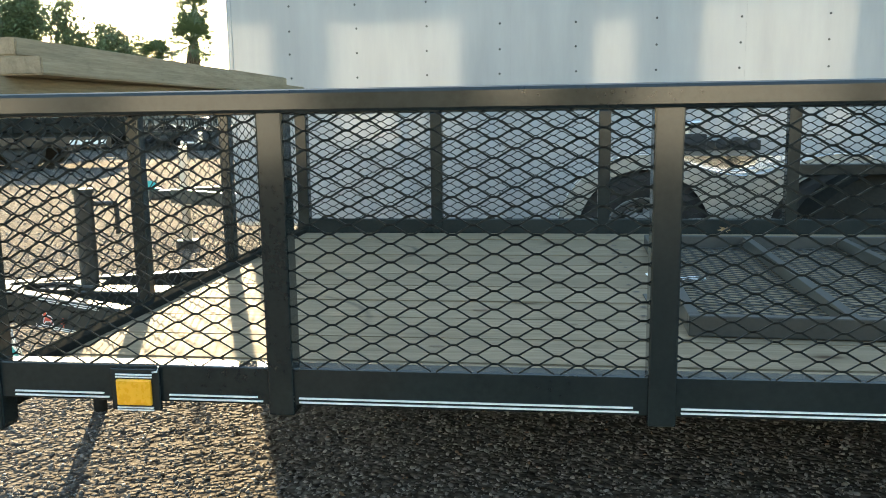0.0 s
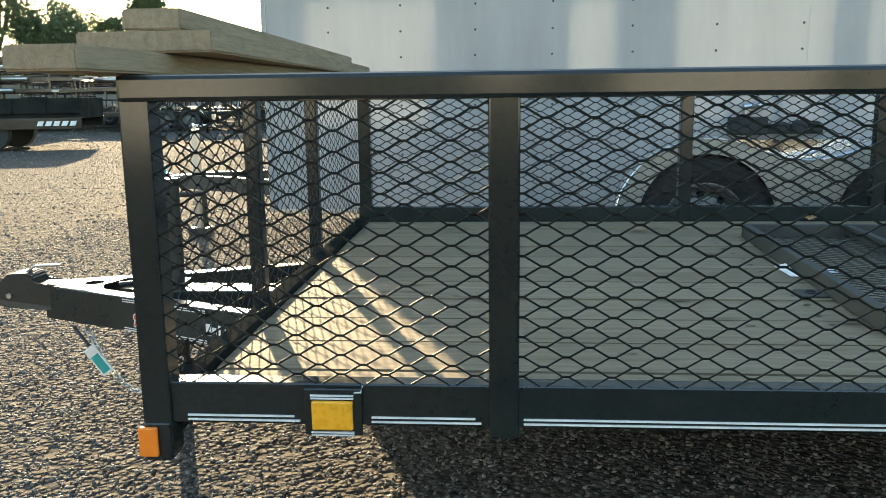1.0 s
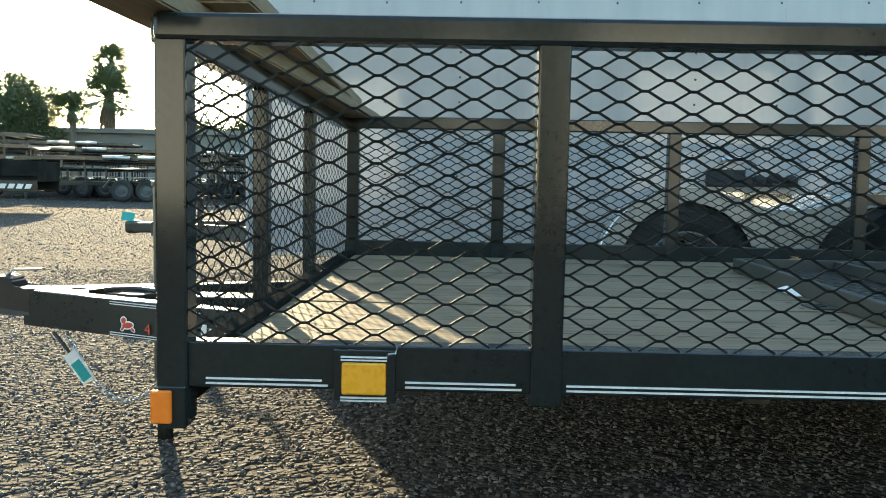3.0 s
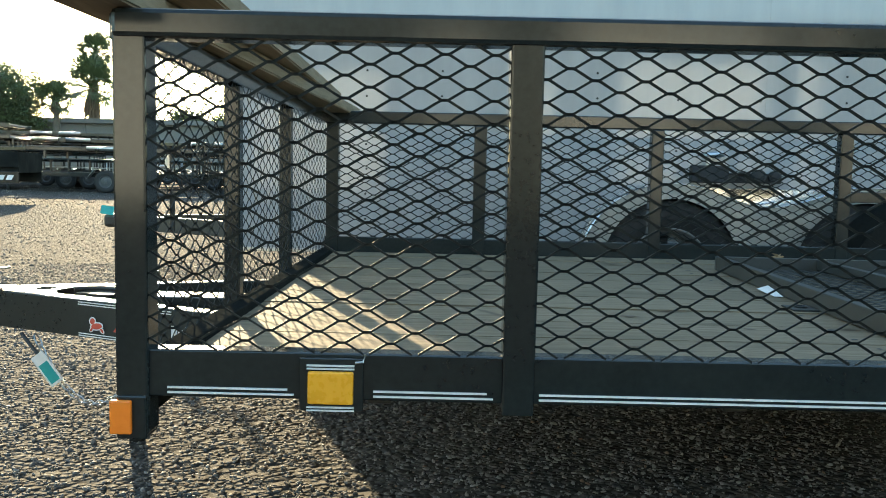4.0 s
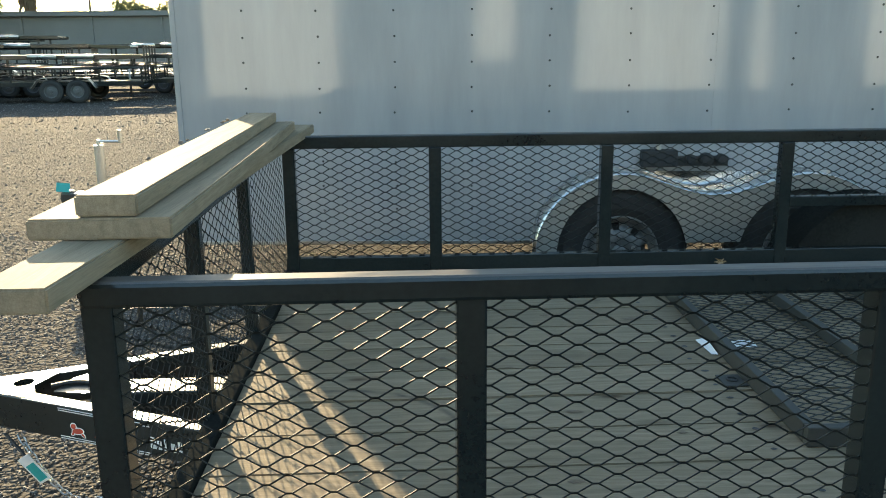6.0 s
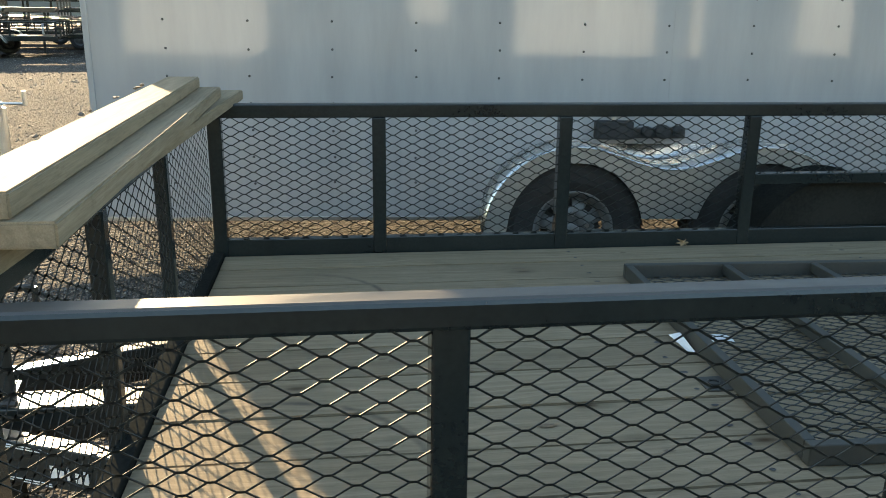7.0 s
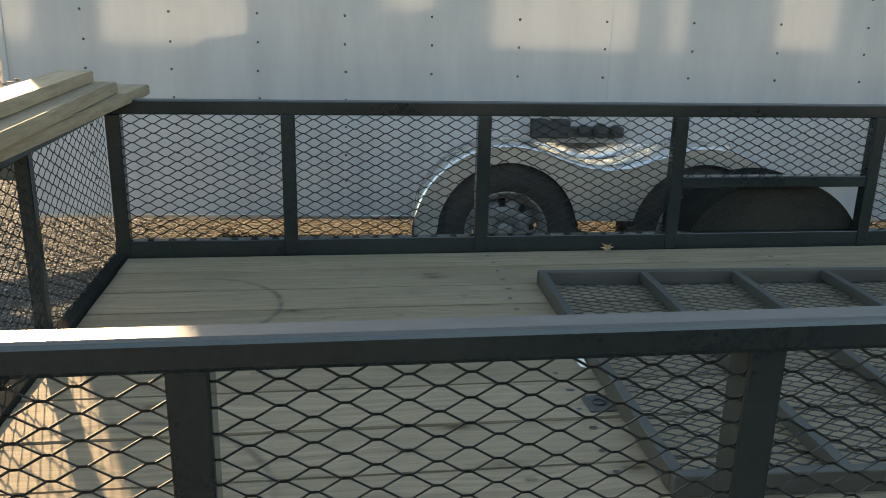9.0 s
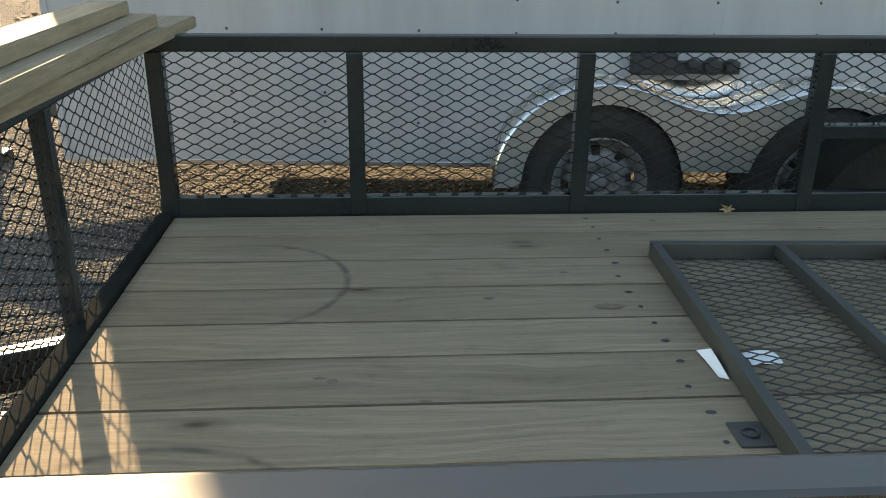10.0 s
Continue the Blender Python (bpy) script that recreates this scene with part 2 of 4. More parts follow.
STONES = gravel("loose_gravel", True)


# ---- mesh helpers ----
def box(bm, x0, x1, y0, y1, z0, z1, bevel=0.0):
    vs = [bm.verts.new((x, y, z)) for x in (x0, x1) for y in (y0, y1) for z in (z0, z1)]
    fs = [bm.faces.new([vs[i] for i in q]) for q in ((0, 1, 3, 2), (4, 6, 7, 5), (0, 4, 5, 1), (2, 3, 7, 6), (0, 2, 6, 4), (1, 5, 7, 3))]
    if bevel:
        bmesh.ops.bevel(bm, geom=list({e for f in fs for e in f.edges}), offset=bevel, segments=2, affect="EDGES", profile=0.5)


def bar(bm, a, b, r0, r1=None, sides=8, caps=True):
    """A round bar from a to b."""
    a, b = Vector(a), Vector(b)
    m = Matrix.Translation((a + b) / 2) @ (b - a).to_track_quat("Z", "Y").to_matrix().to_4x4()
    bmesh.ops.create_cone(bm, cap_ends=caps, segments=sides, radius1=r0, radius2=r0 if r1 is None else r1, depth=(b - a).length, matrix=m)


def beam(bm, a, b, w, h, bevel=0.003):
    """A square bar from a to b: w across, h high."""
    a, b = Vector(a), Vector(b)
    one = bmesh.new()
    box(one, -(b - a).length / 2, (b - a).length / 2, -w / 2, w / 2, -h / 2, h / 2, bevel)
    d = (b - a).normalized()
    side = Vector((0, 0, 1)).cross(d)
    side = side.normalized() if side.length > 1e-4 else Vector((0, 1, 0))
    m = Matrix((d, side, d.cross(side))).transposed().to_4x4()
    m.translation = (a + b) / 2
    one.transform(m)
    data = bpy.data.meshes.new("tmp")
    one.to_mesh(data)
    one.free()
    bm.from_mesh(data)
    bpy.data.meshes.remove(data)


def tube(bm, pts, r, sides=6):
    """One unbroken round tube through the points."""
    rings = []
    for k, p in enumerate(pts):
        d = (pts[min(k + 1, len(pts) - 1)] - pts[max(k - 1, 0)]).normalized()
        u = d.cross(Vector((0, 0, 1)) if abs(d.z) < 0.9 else Vector((1, 0, 0))).normalized()
        v = d.cross(u)
        rings.append([bm.verts.new(p + (u * math.cos(6.2832 * j / sides) + v * math.sin(6.2832 * j / sides)) * r) for j in range(sides)])
    for one, two in zip(rings, rings[1:]):
        for j in range(sides):
            bm.faces.new((one[j], one[(j + 1) % sides], two[(j + 1) % sides], two[j]))
    bm.faces.new(rings[0])
    bm.faces.new(rings[-1])


def lathe(bm, profile, centre, axis="y", steps=40):
    """Turns (radius, along) pairs round an axis."""
    rings = []
    for r, along in profile:
        ring = []
        for k in range(steps):
            a = 2 * math.pi * k / steps
            p = (r * math.cos(a), along, r * math.sin(a)) if axis == "y" else (r * math.cos(a), r * math.sin(a), along)
            ring.append(bm.verts.new(Vector(centre) + Vector(p)))
        rings.append(ring)
    for one, two in zip(rings, rings[1:]):
        for k in range(steps):
            bm.faces.new((one[k], one[(k + 1) % steps], two[(k + 1) % steps], two[k]))
    return rings


def mesh_of(name, bm, material, smooth=False):
    bmesh.ops.recalc_face_normals(bm, faces=bm.faces)
    data = bpy.data.meshes.new(name)
    bm.to_mesh(data)
    bm.free()
    data.materials.append(material)
    if smooth:
        data.shade_smooth()
    return data


def part(name, bm, material, parent=None, label="", smooth=False):
    ob = new(name, mesh_of(name, bm, material, smooth))
    ob.parent = parent
    return tagged(ob, label)


def thing(name, label, category, at=(0, 0, 0), group="", kind=""):
    ob = new(name)
    ob.empty_display_size = 0.1
    ob.matrix_world = Matrix.Translation(at)
    return tagged(ob, label, category, group, kind)


def boxed(name, material, parent, *dims, bevel=0.0, label=""):
    bm = bmesh.new()
    box(bm, *dims, bevel)
    return part(name, bm, material, parent, label)


def expanded(bm, origin, along, up, width, height, long=0.076, short=0.0343, strand=0.0045, thick=0.0017, tilt=0.0013, phase=0.0):
    """Expanded steel: rows of zigzag strands that touch at flat knuckles."""
    o, a, u = Vector(origin), Vector(along).normalized(), Vector(up).normalized()
    n = a.cross(u)
    flat = 0.13 * long
    for row in range(-1, int(height / (short / 2)) + 2):
        base, flip, line = row * short / 2 + short / 4, row % 2, []
        for k in range(-2, int(width / (long / 2)) + 3):
            mid = (k + phase) * long / 2
            h = base + (short / 4 if (k + flip) % 2 else -short / 4)
            line += [(mid - flat / 2, h), (mid + flat / 2, h)]
        cut = []
        for (x0, z0), (x1, z1) in zip(line, line[1:]):
            ts = [0.0, 1.0]
            for lo, hi, lim in ((x0, x1, 0), (x0, x1, width), (z0, z1, 0), (z0, z1, height)):
                if (lo - lim) * (hi - lim) < 0:
                    ts.append((lim - lo) / (hi - lo))
            ts.sort()
            for t0, t1 in zip(ts, ts[1:]):
                tm = (t0 + t1) / 2
                if 0 < x0 + tm * (x1 - x0) < width and 0 < z0 + tm * (z1 - z0) < height:
                    cut.append(((x0 + t0 * (x1 - x0), z0 + t0 * (z1 - z0)), (x0 + t1 * (x1 - x0), z0 + t1 * (z1 - z0))))
        last = None
        for p, q in cut:
            ends = []
            for x, z in (p, q):
                if last and (x, z) == last[0]:
                    ends.append(last[1])
                    continue
                c = o + a * x + u * z
                vs = [bm.verts.new(c + u * (s * strand / 2) + n * (d * thick / 2 + s * tilt)) for s, d in ((1, 1), (-1, 1), (-1, -1), (1, -1))]
                ends.append(vs)
            for k in range(4):
                bm.faces.new((ends[0][k], ends[1][k], ends[1][(k + 1) % 4], ends[0][(k + 1) % 4]))
            last = (q, ends[1])


def mesh_panel(parent, origin, along, up, width, height, label="", **kw):
    bm = bmesh.new()
    expanded(bm, origin, along, up, width, height, **kw)
    return part("mesh_panel", bm, MESH, parent, label)


# ---- ground ----
bm = bmesh.new()
bmesh.ops.create_grid(bm, x_segments=8, y_segments=8, size=400)
ground = part("ground", bm, GROUND)
tagged(ground, "brown gravel lot with scattered stones and leaf litter", "ground", kind="structure")

# ---- black utility trailer ----
TUBE = 0.051
DECK_Z, RAIL_LOW, RAIL_TOP, POST_TOP, TOP = 0.45, 0.423, 0.498, 0.98, 1.031
FRONT, REAR, FAR, FRONT_RAIL = 0.065, 4.33, 2.16, 0.466
trailer = thing("utility_trailer", "black steel utility trailer with mesh sides and wooden deck on gravel", "trailer", (0.065, 0, 0))
trailer.matrix_world = Matrix()

boxed("top_rail", BLACK_DUST_SHEEN, trailer, FRONT, REAR, -0.005, 0.0455, POST_TOP - 0.005, TOP - 0.012, bevel=0.008)
boxed("top_rail", BLACK_DUST_SHEEN, trailer, FRONT, REAR, FAR, FAR + TUBE, POST_TOP, TOP, bevel=0.005)
boxed("top_rail", BLACK, trailer, FRONT - 0.022, FRONT + 0.022, 0.046, FAR, POST_TOP - 0.002, TOP - 0.0115, bevel=0.004)
for y0, top in ((0.008, RAIL_TOP), (FAR + 0.004, RAIL_TOP + 0.014)):
    boxed("bottom_rail", BLACK, trailer, FRONT + 0.01, REAR, y0, y0 + 0.04, RAIL_LOW, top, bevel=0.003)
boxed("bottom_rail", MATT, trailer, FRONT + 0.002, FRONT + 0.050, 0.05, FAR, 0.39, FRONT_RAIL, bevel=0.003)
NEAR_POSTS = (FRONT, 0.668, 1.377, 2.2, 3.04, REAR - TUBE)
FAR_POSTS = (0.08, 0.69, 1.42, 2.2, 3.04, REAR - TUBE)
for k, x in enumerate(NEAR_POSTS):
    boxed("post", BLACK, trailer, x, x + TUBE, 0.0, TUBE, 0.362 if k == 0 else 0.405, POST_TOP + 0.006, bevel=0.004)
for x in FAR_POSTS:
    boxed("post", BLACK, trailer, x, x + TUBE, FAR, FAR + TUBE - 0.002, RAIL_TOP - 0.05, POST_TOP, bevel=0.004)
for y in (0.706, 1.363):
    boxed("post", BLACK, trailer, FRONT - 0.019, FRONT + 0.019, y, y + 0.038, FRONT_RAIL - 0.03, POST_TOP - 0.002, bevel=0.004)
# weld beads where posts meet the rails
for x in NEAR_POSTS[1:3]:
    for z in (RAIL_TOP,):
        bm = bmesh.new()
        for k in range(9):
            bmesh.ops.create_icosphere(bm, subdivisions=1, radius=0.0038, matrix=Matrix.Translation((x + 0.004 + k * 0.0054, 0.004 if z < 0.6 else 0.001, z + 0.001 * (k % 2))))
        part("weld_bead", bm, BLACK, trailer)
HEIGHT = POST_TOP - RAIL_TOP
for k, (a, b) in enumerate(zip(NEAR_POSTS, NEAR_POSTS[1:])):
    if a < 3:
        low = 0.745 if 2.1 < a < 3.0 else RAIL_TOP
        mesh_panel(trailer, (a + TUBE, 0.007, low), (1, 0, 0), (0, 0, 1), b - a - TUBE, POST_TOP - low + 0.003, phase=((0.759 - a - TUBE) / 0.038) % 2)
for k, (a, b) in enumerate(zip(FAR_POSTS, FAR_POSTS[1:])):
    low = 0.745 if 2.1 < a < 3.0 else RAIL_TOP
    mesh_panel(trailer, (a + TUBE, FAR + 0.026, low), (1, 0, 0), (0, 0, 1), b - a - TUBE, POST_TOP - low, phase=((0.77 - a - TUBE) / 0.038) % 2, strand=0.0046)
for k, (a, b) in enumerate(((TUBE, 0.706), (0.744, 1.363), (1.401, FAR))):
    mesh_panel(trailer, (FRONT + 0.012, a, FRONT_RAIL), (0, 1, 0), (0, 0, 1), b - a, POST_TOP - FRONT_RAIL - 0.002, phase=((0.30 - a) / 0.038) % 2, strand=0.0038, thick=0.0012, tilt=0.0)
for y in (0.0, FAR):
    boxed("fender_rail", BLACK, trailer, 2.251, 3.04, y + 0.002, y + 0.047, 0.70, 0.745, bevel=0.003)
# under the deck
for k in range(7):
    boxed("crossmember", BLACK_OLD, trailer, 0.45 + 0.6 * k, 0.49 + 0.6 * k, 0.10, FAR, 0.392, 0.412, bevel=0.002)
# white pinstripes along the near bottom rail
for a, b in ((0.144, 0.342), (0.467, 0.655), (0.727, 1.362), (1.437, 2.19)):
    for z in (0.4385, 0.4305):
        boxed("pinstripe", STRIPE, trailer, a, b - 0.01 * (z > 0.435), 0.0045, 0.0085, z - 0.0014, z + 0.0014)


def fender(parent, y0, y1, cx, cz, r, material):
    bm = bmesh.new()
    arc = [(cx - r * math.cos(a), cz + r * math.sin(a)) for a in [math.pi * k / 28 for k in range(29)]]
    for (xa, za), (xb, zb) in zip(arc, arc[1:]):
        bm.faces.new([bm.verts.new(p) for p in ((xa, y0, za), (xb, y0, zb), (xb, y1, zb), (xa, y1, za))])
        for y in (y0, y1):
            if y == y0:
                bm.faces.new([bm.verts.new(p) for p in ((xa, y, za), (xb, y, zb), (xb, y, cz - 0.06), (xa, y, cz - 0.06))])
            else:
                inner = [(cx + (x - cx) * 0.93, cz + (z - cz) * 0.93) for x, z in ((xa, za), (xb, zb))]
                bm.faces.new([bm.verts.new(p) for p in ((xa, y, za), (xb, y, zb), (inner[1][0], y, inner[1][1]), (inner[0][0], y, inner[0][1]))])
    bmesh.ops.remove_doubles(bm, verts=bm.verts, dist=0.0005)
    ob = part("fender", bm, material, parent)
    mod = ob.modifiers.new("thickness", "SOLIDIFY")
    mod.thickness = 0.005
    return ob


def wheel(parent, cx, y0, y1, cz, r, face):
    """A trailer wheel; face says which way (-1 or 1 along y) the dished side looks."""
    mid, half = (y0 + y1) / 2, (y1 - y0) / 2
    bm = bmesh.new()
    rim_r = r * 0.565
    prof = [(rim_r, -half * 0.8), (r * 0.7, -half * 0.98), (r * 0.86, -half), (r * 0.96, -half * 0.86), (r, -half * 0.6), (r, half * 0.6), (r * 0.96, half * 0.86), (r * 0.86, half), (r * 0.7, half * 0.98), (rim_r, half * 0.8)]
    lathe(bm, prof, (cx, mid, cz), steps=56)
    # tread blocks
    for k in range(56):
        a = 2 * math.pi * (k + 0.5 * 0) / 56
        for s in (-0.62, -0.2, 0.2, 0.62):
            c = Vector((cx + r * math.cos(a), mid + s * half, cz + r * math.sin(a)))
            one = Matrix.Translation(c) @ Matrix.Rotation(-a, 4, "Y")
            bmesh.ops.create_cube(bm, size=1.0, matrix=one @ Matrix.Diagonal((0.006, half * 0.30, r * 0.075, 1)))
    tyre = part("tyre", bm, RUBBER, parent)
    f = face
    out = mid + f * half * 0.8
    bm = bmesh.new()
    lathe(bm, [(rim_r * 1.03, out - mid), (rim_r * 0.98, out - mid - f * 0.006), (rim_r * 0.90, out - mid - f * 0.03), (rim_r * 0.86, out - mid - f * 0.055), (rim_r * 0.80, out - mid - f * 0.05)], (cx, mid, cz), steps=48)
    # dished centre with openings between wide spokes
    disc_y, n = out - f * 0.05, 8
    rings = []
    for r_k, lift in ((0.80, 0.0), (0.60, 0.012), (0.46, 0.016), (0.20, 0.018)):
        rings.append([bm.verts.new((cx + rim_r * r_k * math.cos(2 * math.pi * k / 48), disc_y + f * lift, cz + rim_r * r_k * math.sin(2 * math.pi * k / 48))) for k in range(48)])
    for j, (one, two) in enumerate(zip(rings, rings[1:])):
        for k in range(48):
            if j == 0 and k % 6 in (0, 1):
                continue
            bm.faces.new((one[k], one[(k + 1) % 48], two[(k + 1) % 48], two[k]))
    rim = part("rim", bm, RIM, parent, smooth=True)
    mod = rim.modifiers.new("thickness", "SOLIDIFY")
    mod.thickness = 0.006
    bm = bmesh.new()
    lathe(bm, [(rim_r * 0.20, disc_y - mid + f * 0.016), (rim_r * 0.19, disc_y - mid + f * 0.03), (rim_r * 0.14, disc_y - mid + f * 0.034), (0.001, disc_y - mid + f * 0.035)], (cx, mid, cz), steps=24)
    part("hub_cap", bm, RIM, parent, smooth=True)
    for k in range(5):
        a = 2 * math.pi * k / 5 + 0.3
        bm = bmesh.new()
        p = Vector((cx + rim_r * 0.4 * math.cos(a), disc_y + f * 0.012, cz + rim_r * 0.4 * math.sin(a)))
        bar(bm, p, p + Vector((0, f * 0.022, 0)), 0.011, sides=6)
        part("lug_nut", bm, STEEL, parent)
    bm = bmesh.new()
    bar(bm, (cx, mid - half * 0.15, cz), (cx, mid + half * 0.15, cz), rim_r * 0.75, sides=24)
    part("brake_drum", bm, RUBBER, parent)
    return tyre


def wheel_group(parent, *args):
    hub = new("wheel")
    hub.parent = parent
    wheel(hub, *args)
    return hub


wheel_group(trailer, 2.69, 2.235, 2.43, 0.33, 0.33, 1)
fender(trailer, FAR + TUBE + 0.004, 2.46, 2.70, 0.295, 0.428, MATT)
boxed("axle", BLACK_OLD, trailer, 2.66, 2.72, 0.1, 2.24, 0.30, 0.36, bevel=0.004)

# reflector box on the near bottom rail
boxed("reflector_plate", BLACK, trailer, 0.352, 0.452, -0.002, 0.0075, 0.408, 0.492, bevel=0.002)
for z in (0.4805, 0.4145):
    boxed("reflector_trim", STRIPE, trailer, 0.364, 0.438, -0.006, -0.002, z - 0.0012, z + 0.0012)
for z in (0.4755, 0.4095):
    boxed("reflector_trim", STRIPE, trailer, 0.364, 0.438, -0.006, -0.002, z - 0.001, z + 0.001)
refl = boxed("reflector", AMBER, trailer, 0.366, 0.437, -0.0105, -0.002, 0.420, 0.472, bevel=0.003, label="amber plastic side reflector")
# marker lamp under the near front corner
boxed("marker_bracket", BLACK, trailer, FRONT + 0.002, FRONT + 0.049, -0.004, 0.048, 0.356, 0.426, bevel=0.003)
boxed("marker_lamp", ORANGE, trailer, FRONT - 0.006, FRONT + 0.028, -0.013, -0.004, 0.366, 0.420, bevel=0.003, label="orange plastic marker lamp")
bm = bmesh.new()
tube(bm, [Vector((0.44, -0.004, 0.486)), Vector((0.452, -0.010, 0.489)), Vector((0.455, -0.008, 0.500))], 0.002)
part("wire", bm, STEEL, trailer)

# ---- tongue of the utility trailer ----
TONGUE, SPLAY = 1.03, 0.44
for side in (-1, 1):
    bm = bmesh.new()
    beam(bm, (-0.672, TONGUE + side * 0.010, 0.385), (0.40, TONGUE + side * 0.473, 0.385), 0.046, 0.100)
    part("tongue_beam", bm, SATIN, trailer)
def flat_plate(name, outline, z0, z1, label):
    bm = bmesh.new()
    low, high = [[bm.verts.new((x, y, z)) for x, y in outline] for z in (z0, z1)]
    bm.faces.new(low)
    bm.faces.new(high)
    for k in range(len(outline)):
        j = (k + 1) % len(outline)
        bm.faces.new((low[k], low[j], high[j], high[k]))
    return part(name, bm, SATIN, trailer, label)


nose = [(-0.715, TONGUE - 0.022), (-0.715, TONGUE + 0.022), (-0.49, TONGUE + 0.108), (-0.462, TONGUE + 0.09), (-0.50, TONGUE - 0.02), (-0.452, TONGUE - 0.118)]
bm = bmesh.new()
loops = [[Vector((x, y, 0.4365)) for x, y in nose], [Vector((-0.540 + 0.028 * math.cos(6.2832 * k / 24), TONGUE + 0.006 + 0.028 * math.sin(6.2832 * k / 24), 0.4365)) for k in range(24)]]
edges_all = []
for loop in loops:
    vs = [bm.verts.new(p) for p in loop]
    edges_all += [bm.edges.new((vs[k], vs[(k + 1) % len(vs)])) for k in range(len(vs))]
bmesh.ops.triangle_fill(bm, use_beauty=True, edges=edges_all)
holed = part("tongue_plate", bm, SATIN, trailer, "glossy black steel tongue plate with a round hole")
holed.modifiers.new("thickness", "SOLIDIFY").thickness = 0.006
mount = [(-0.425, TONGUE - 0.07), (-0.405, TONGUE + 0.03), (-0.36, TONGUE + 0.075), (-0.27, TONGUE + 0.078), (-0.25, TONGUE - 0.045), (-0.33, TONGUE - 0.09)]
flat_plate("jack_mount_plate", mount, 0.430, 0.437, "glossy black steel jack mounting plate")
boxed("centre_beam", SATIN, trailer, -0.27, 0.062, TONGUE - 0.085, TONGUE + 0.018, 0.345, 0.434, bevel=0.004)
bm = bmesh.new()
pts = [Vector((-0.44 + 0.03 * k, TONGUE - 0.045 + 0.03 * math.sin(k * 0.7), 0.4435)) for k in range(8)]
tube(bm, pts, 0.007)
part("wire", bm, WIRE, trailer)
bm = bmesh.new()
side_view = [(-0.832, 0.374), (-0.842, 0.392), (-0.830, 0.425), (-0.808, 0.455), (-0.785, 0.470), (-0.722, 0.474), (-0.708, 0.462), (-0.706, 0.442), (-0.64, 0.440), (-0.60, 0.425), (-0.60, 0.362), (-0.69, 0.362), (-0.79, 0.366)]
for y in (-0.042, 0.042):
    bm.faces.new([bm.verts.new((x, TONGUE + y * (1.0 if x > -0.8 else 0.8), z)) for x, z in side_view])
for k in range(len(side_view)):
    bm.verts.ensure_lookup_table()
    j, n_side = (k + 1) % len(side_view), len(side_view)
    bm.faces.new((bm.verts[k], bm.verts[j], bm.verts[n_side + j], bm.verts[n_side + k]))
bmesh.ops.bevel(bm, geom=list(bm.edges), offset=0.005, segments=2, affect="EDGES")
part("coupler", bm, BLACK_OLD, trailer)
bm = bmesh.new()
bar(bm, (-0.785, TONGUE - 0.046, 0.405), (-0.785, TONGUE + 0.046, 0.405), 0.008, sides=10)
part("coupler_pin", bm, STEEL, trailer, "bright steel coupler pin")
bm = bmesh.new()
beam(bm, (-0.745, TONGUE, 0.470), (-0.715, TONGUE, 0.490), 0.022, 0.007, 0.002)
beam(bm, (-0.717, TONGUE, 0.489), (-0.640, TONGUE - 0.004, 0.493), 0.022, 0.006, 0.002)
part("coupler_latch", bm, STEEL, trailer, "bright steel coupler latch lever")
# tongue jack
JACK_Y = 1.05
bm = bmesh.new()
bar(bm, (-0.295, JACK_Y, 0.18), (-0.295, JACK_Y, 0.735), 0.029, sides=20)
bar(bm, (-0.295, JACK_Y, 0.735), (-0.295, JACK_Y, 0.75), 0.034, sides=20)
part("jack_tube", bm, BLACK_OLD, trailer)
bm = bmesh.new()
bar(bm, (-0.295, JACK_Y, 0.0), (-0.295, JACK_Y, 0.2), 0.022, sides=16)
part("jack_foot", bm, MATT, trailer)
bm = bmesh.new()
bar(bm, (-0.295, JACK_Y, 0.70), (-0.20, JACK_Y + 0.03, 0.70), 0.008)
bar(bm, (-0.20, JACK_Y + 0.03, 0.70), (-0.20, JACK_Y + 0.03, 0.60), 0.008)
part("jack_crank", bm, BLACK_OLD, trailer)
# decals on the near tongue beam
d = Vector((1.0, -SPLAY, 0)).normalized()
n_out = Vector((d.y, -d.x, 0))
face = Matrix((d, Vector((0, 0, 1)), n_out)).transposed().to_4x4()


def on_beam(along, z, off=0.0092):
    m = face.copy()
    m.translation = Vector((-0.73, TONGUE, 0)) + d * along + n_out * off + Vector((0, 0, z))
    return m


lobes = ((0.002, -0.002, 0.021, 0.009, 0.15), (-0.012, 0.010, 0.010, 0.009, 0.5), (0.020, -0.012, 0.008, 0.004, -0.7), (-0.016, -0.012, 0.007, 0.004, 0.8))
for nm, mat, grow, deep in (("decal_outline", STRIPE, 0.0022, 0.0006), ("decal", RED, 0.0, 0.0011)):
    bm = bmesh.new()
    for cx, cy, rx, ry, turn in lobes:
        m = Matrix.Translation((cx, cy, 0)) @ Matrix.Rotation(turn, 4, "Z") @ Matrix.Diagonal((rx + grow, ry + grow, deep, 1))
        bmesh.ops.create_uvsphere(bm, u_segments=12, v_segments=6, radius=1.0, matrix=m)
    bm.transform(on_beam(0.452, 0.371))
    part(nm, bm, mat, trailer, "red plain-shaped decal" if mat is RED else "thin pale decal outline")
font = bpy.data.curves.new("decal_digit", "FONT")
font.body, font.size, font.extrude = "4", 0.044, 0.0006
tmp = bpy.data.objects.new("decal_digit", font)
scene.collection.objects.link(tmp)
tmp.matrix_world = on_beam(0.512, 0.350)
bpy.context.view_layer.update()
digit = bpy.data.meshes.new_from_object(tmp.evaluated_get(bpy.context.evaluated_depsgraph_get()))
digit.transform(tmp.matrix_world)
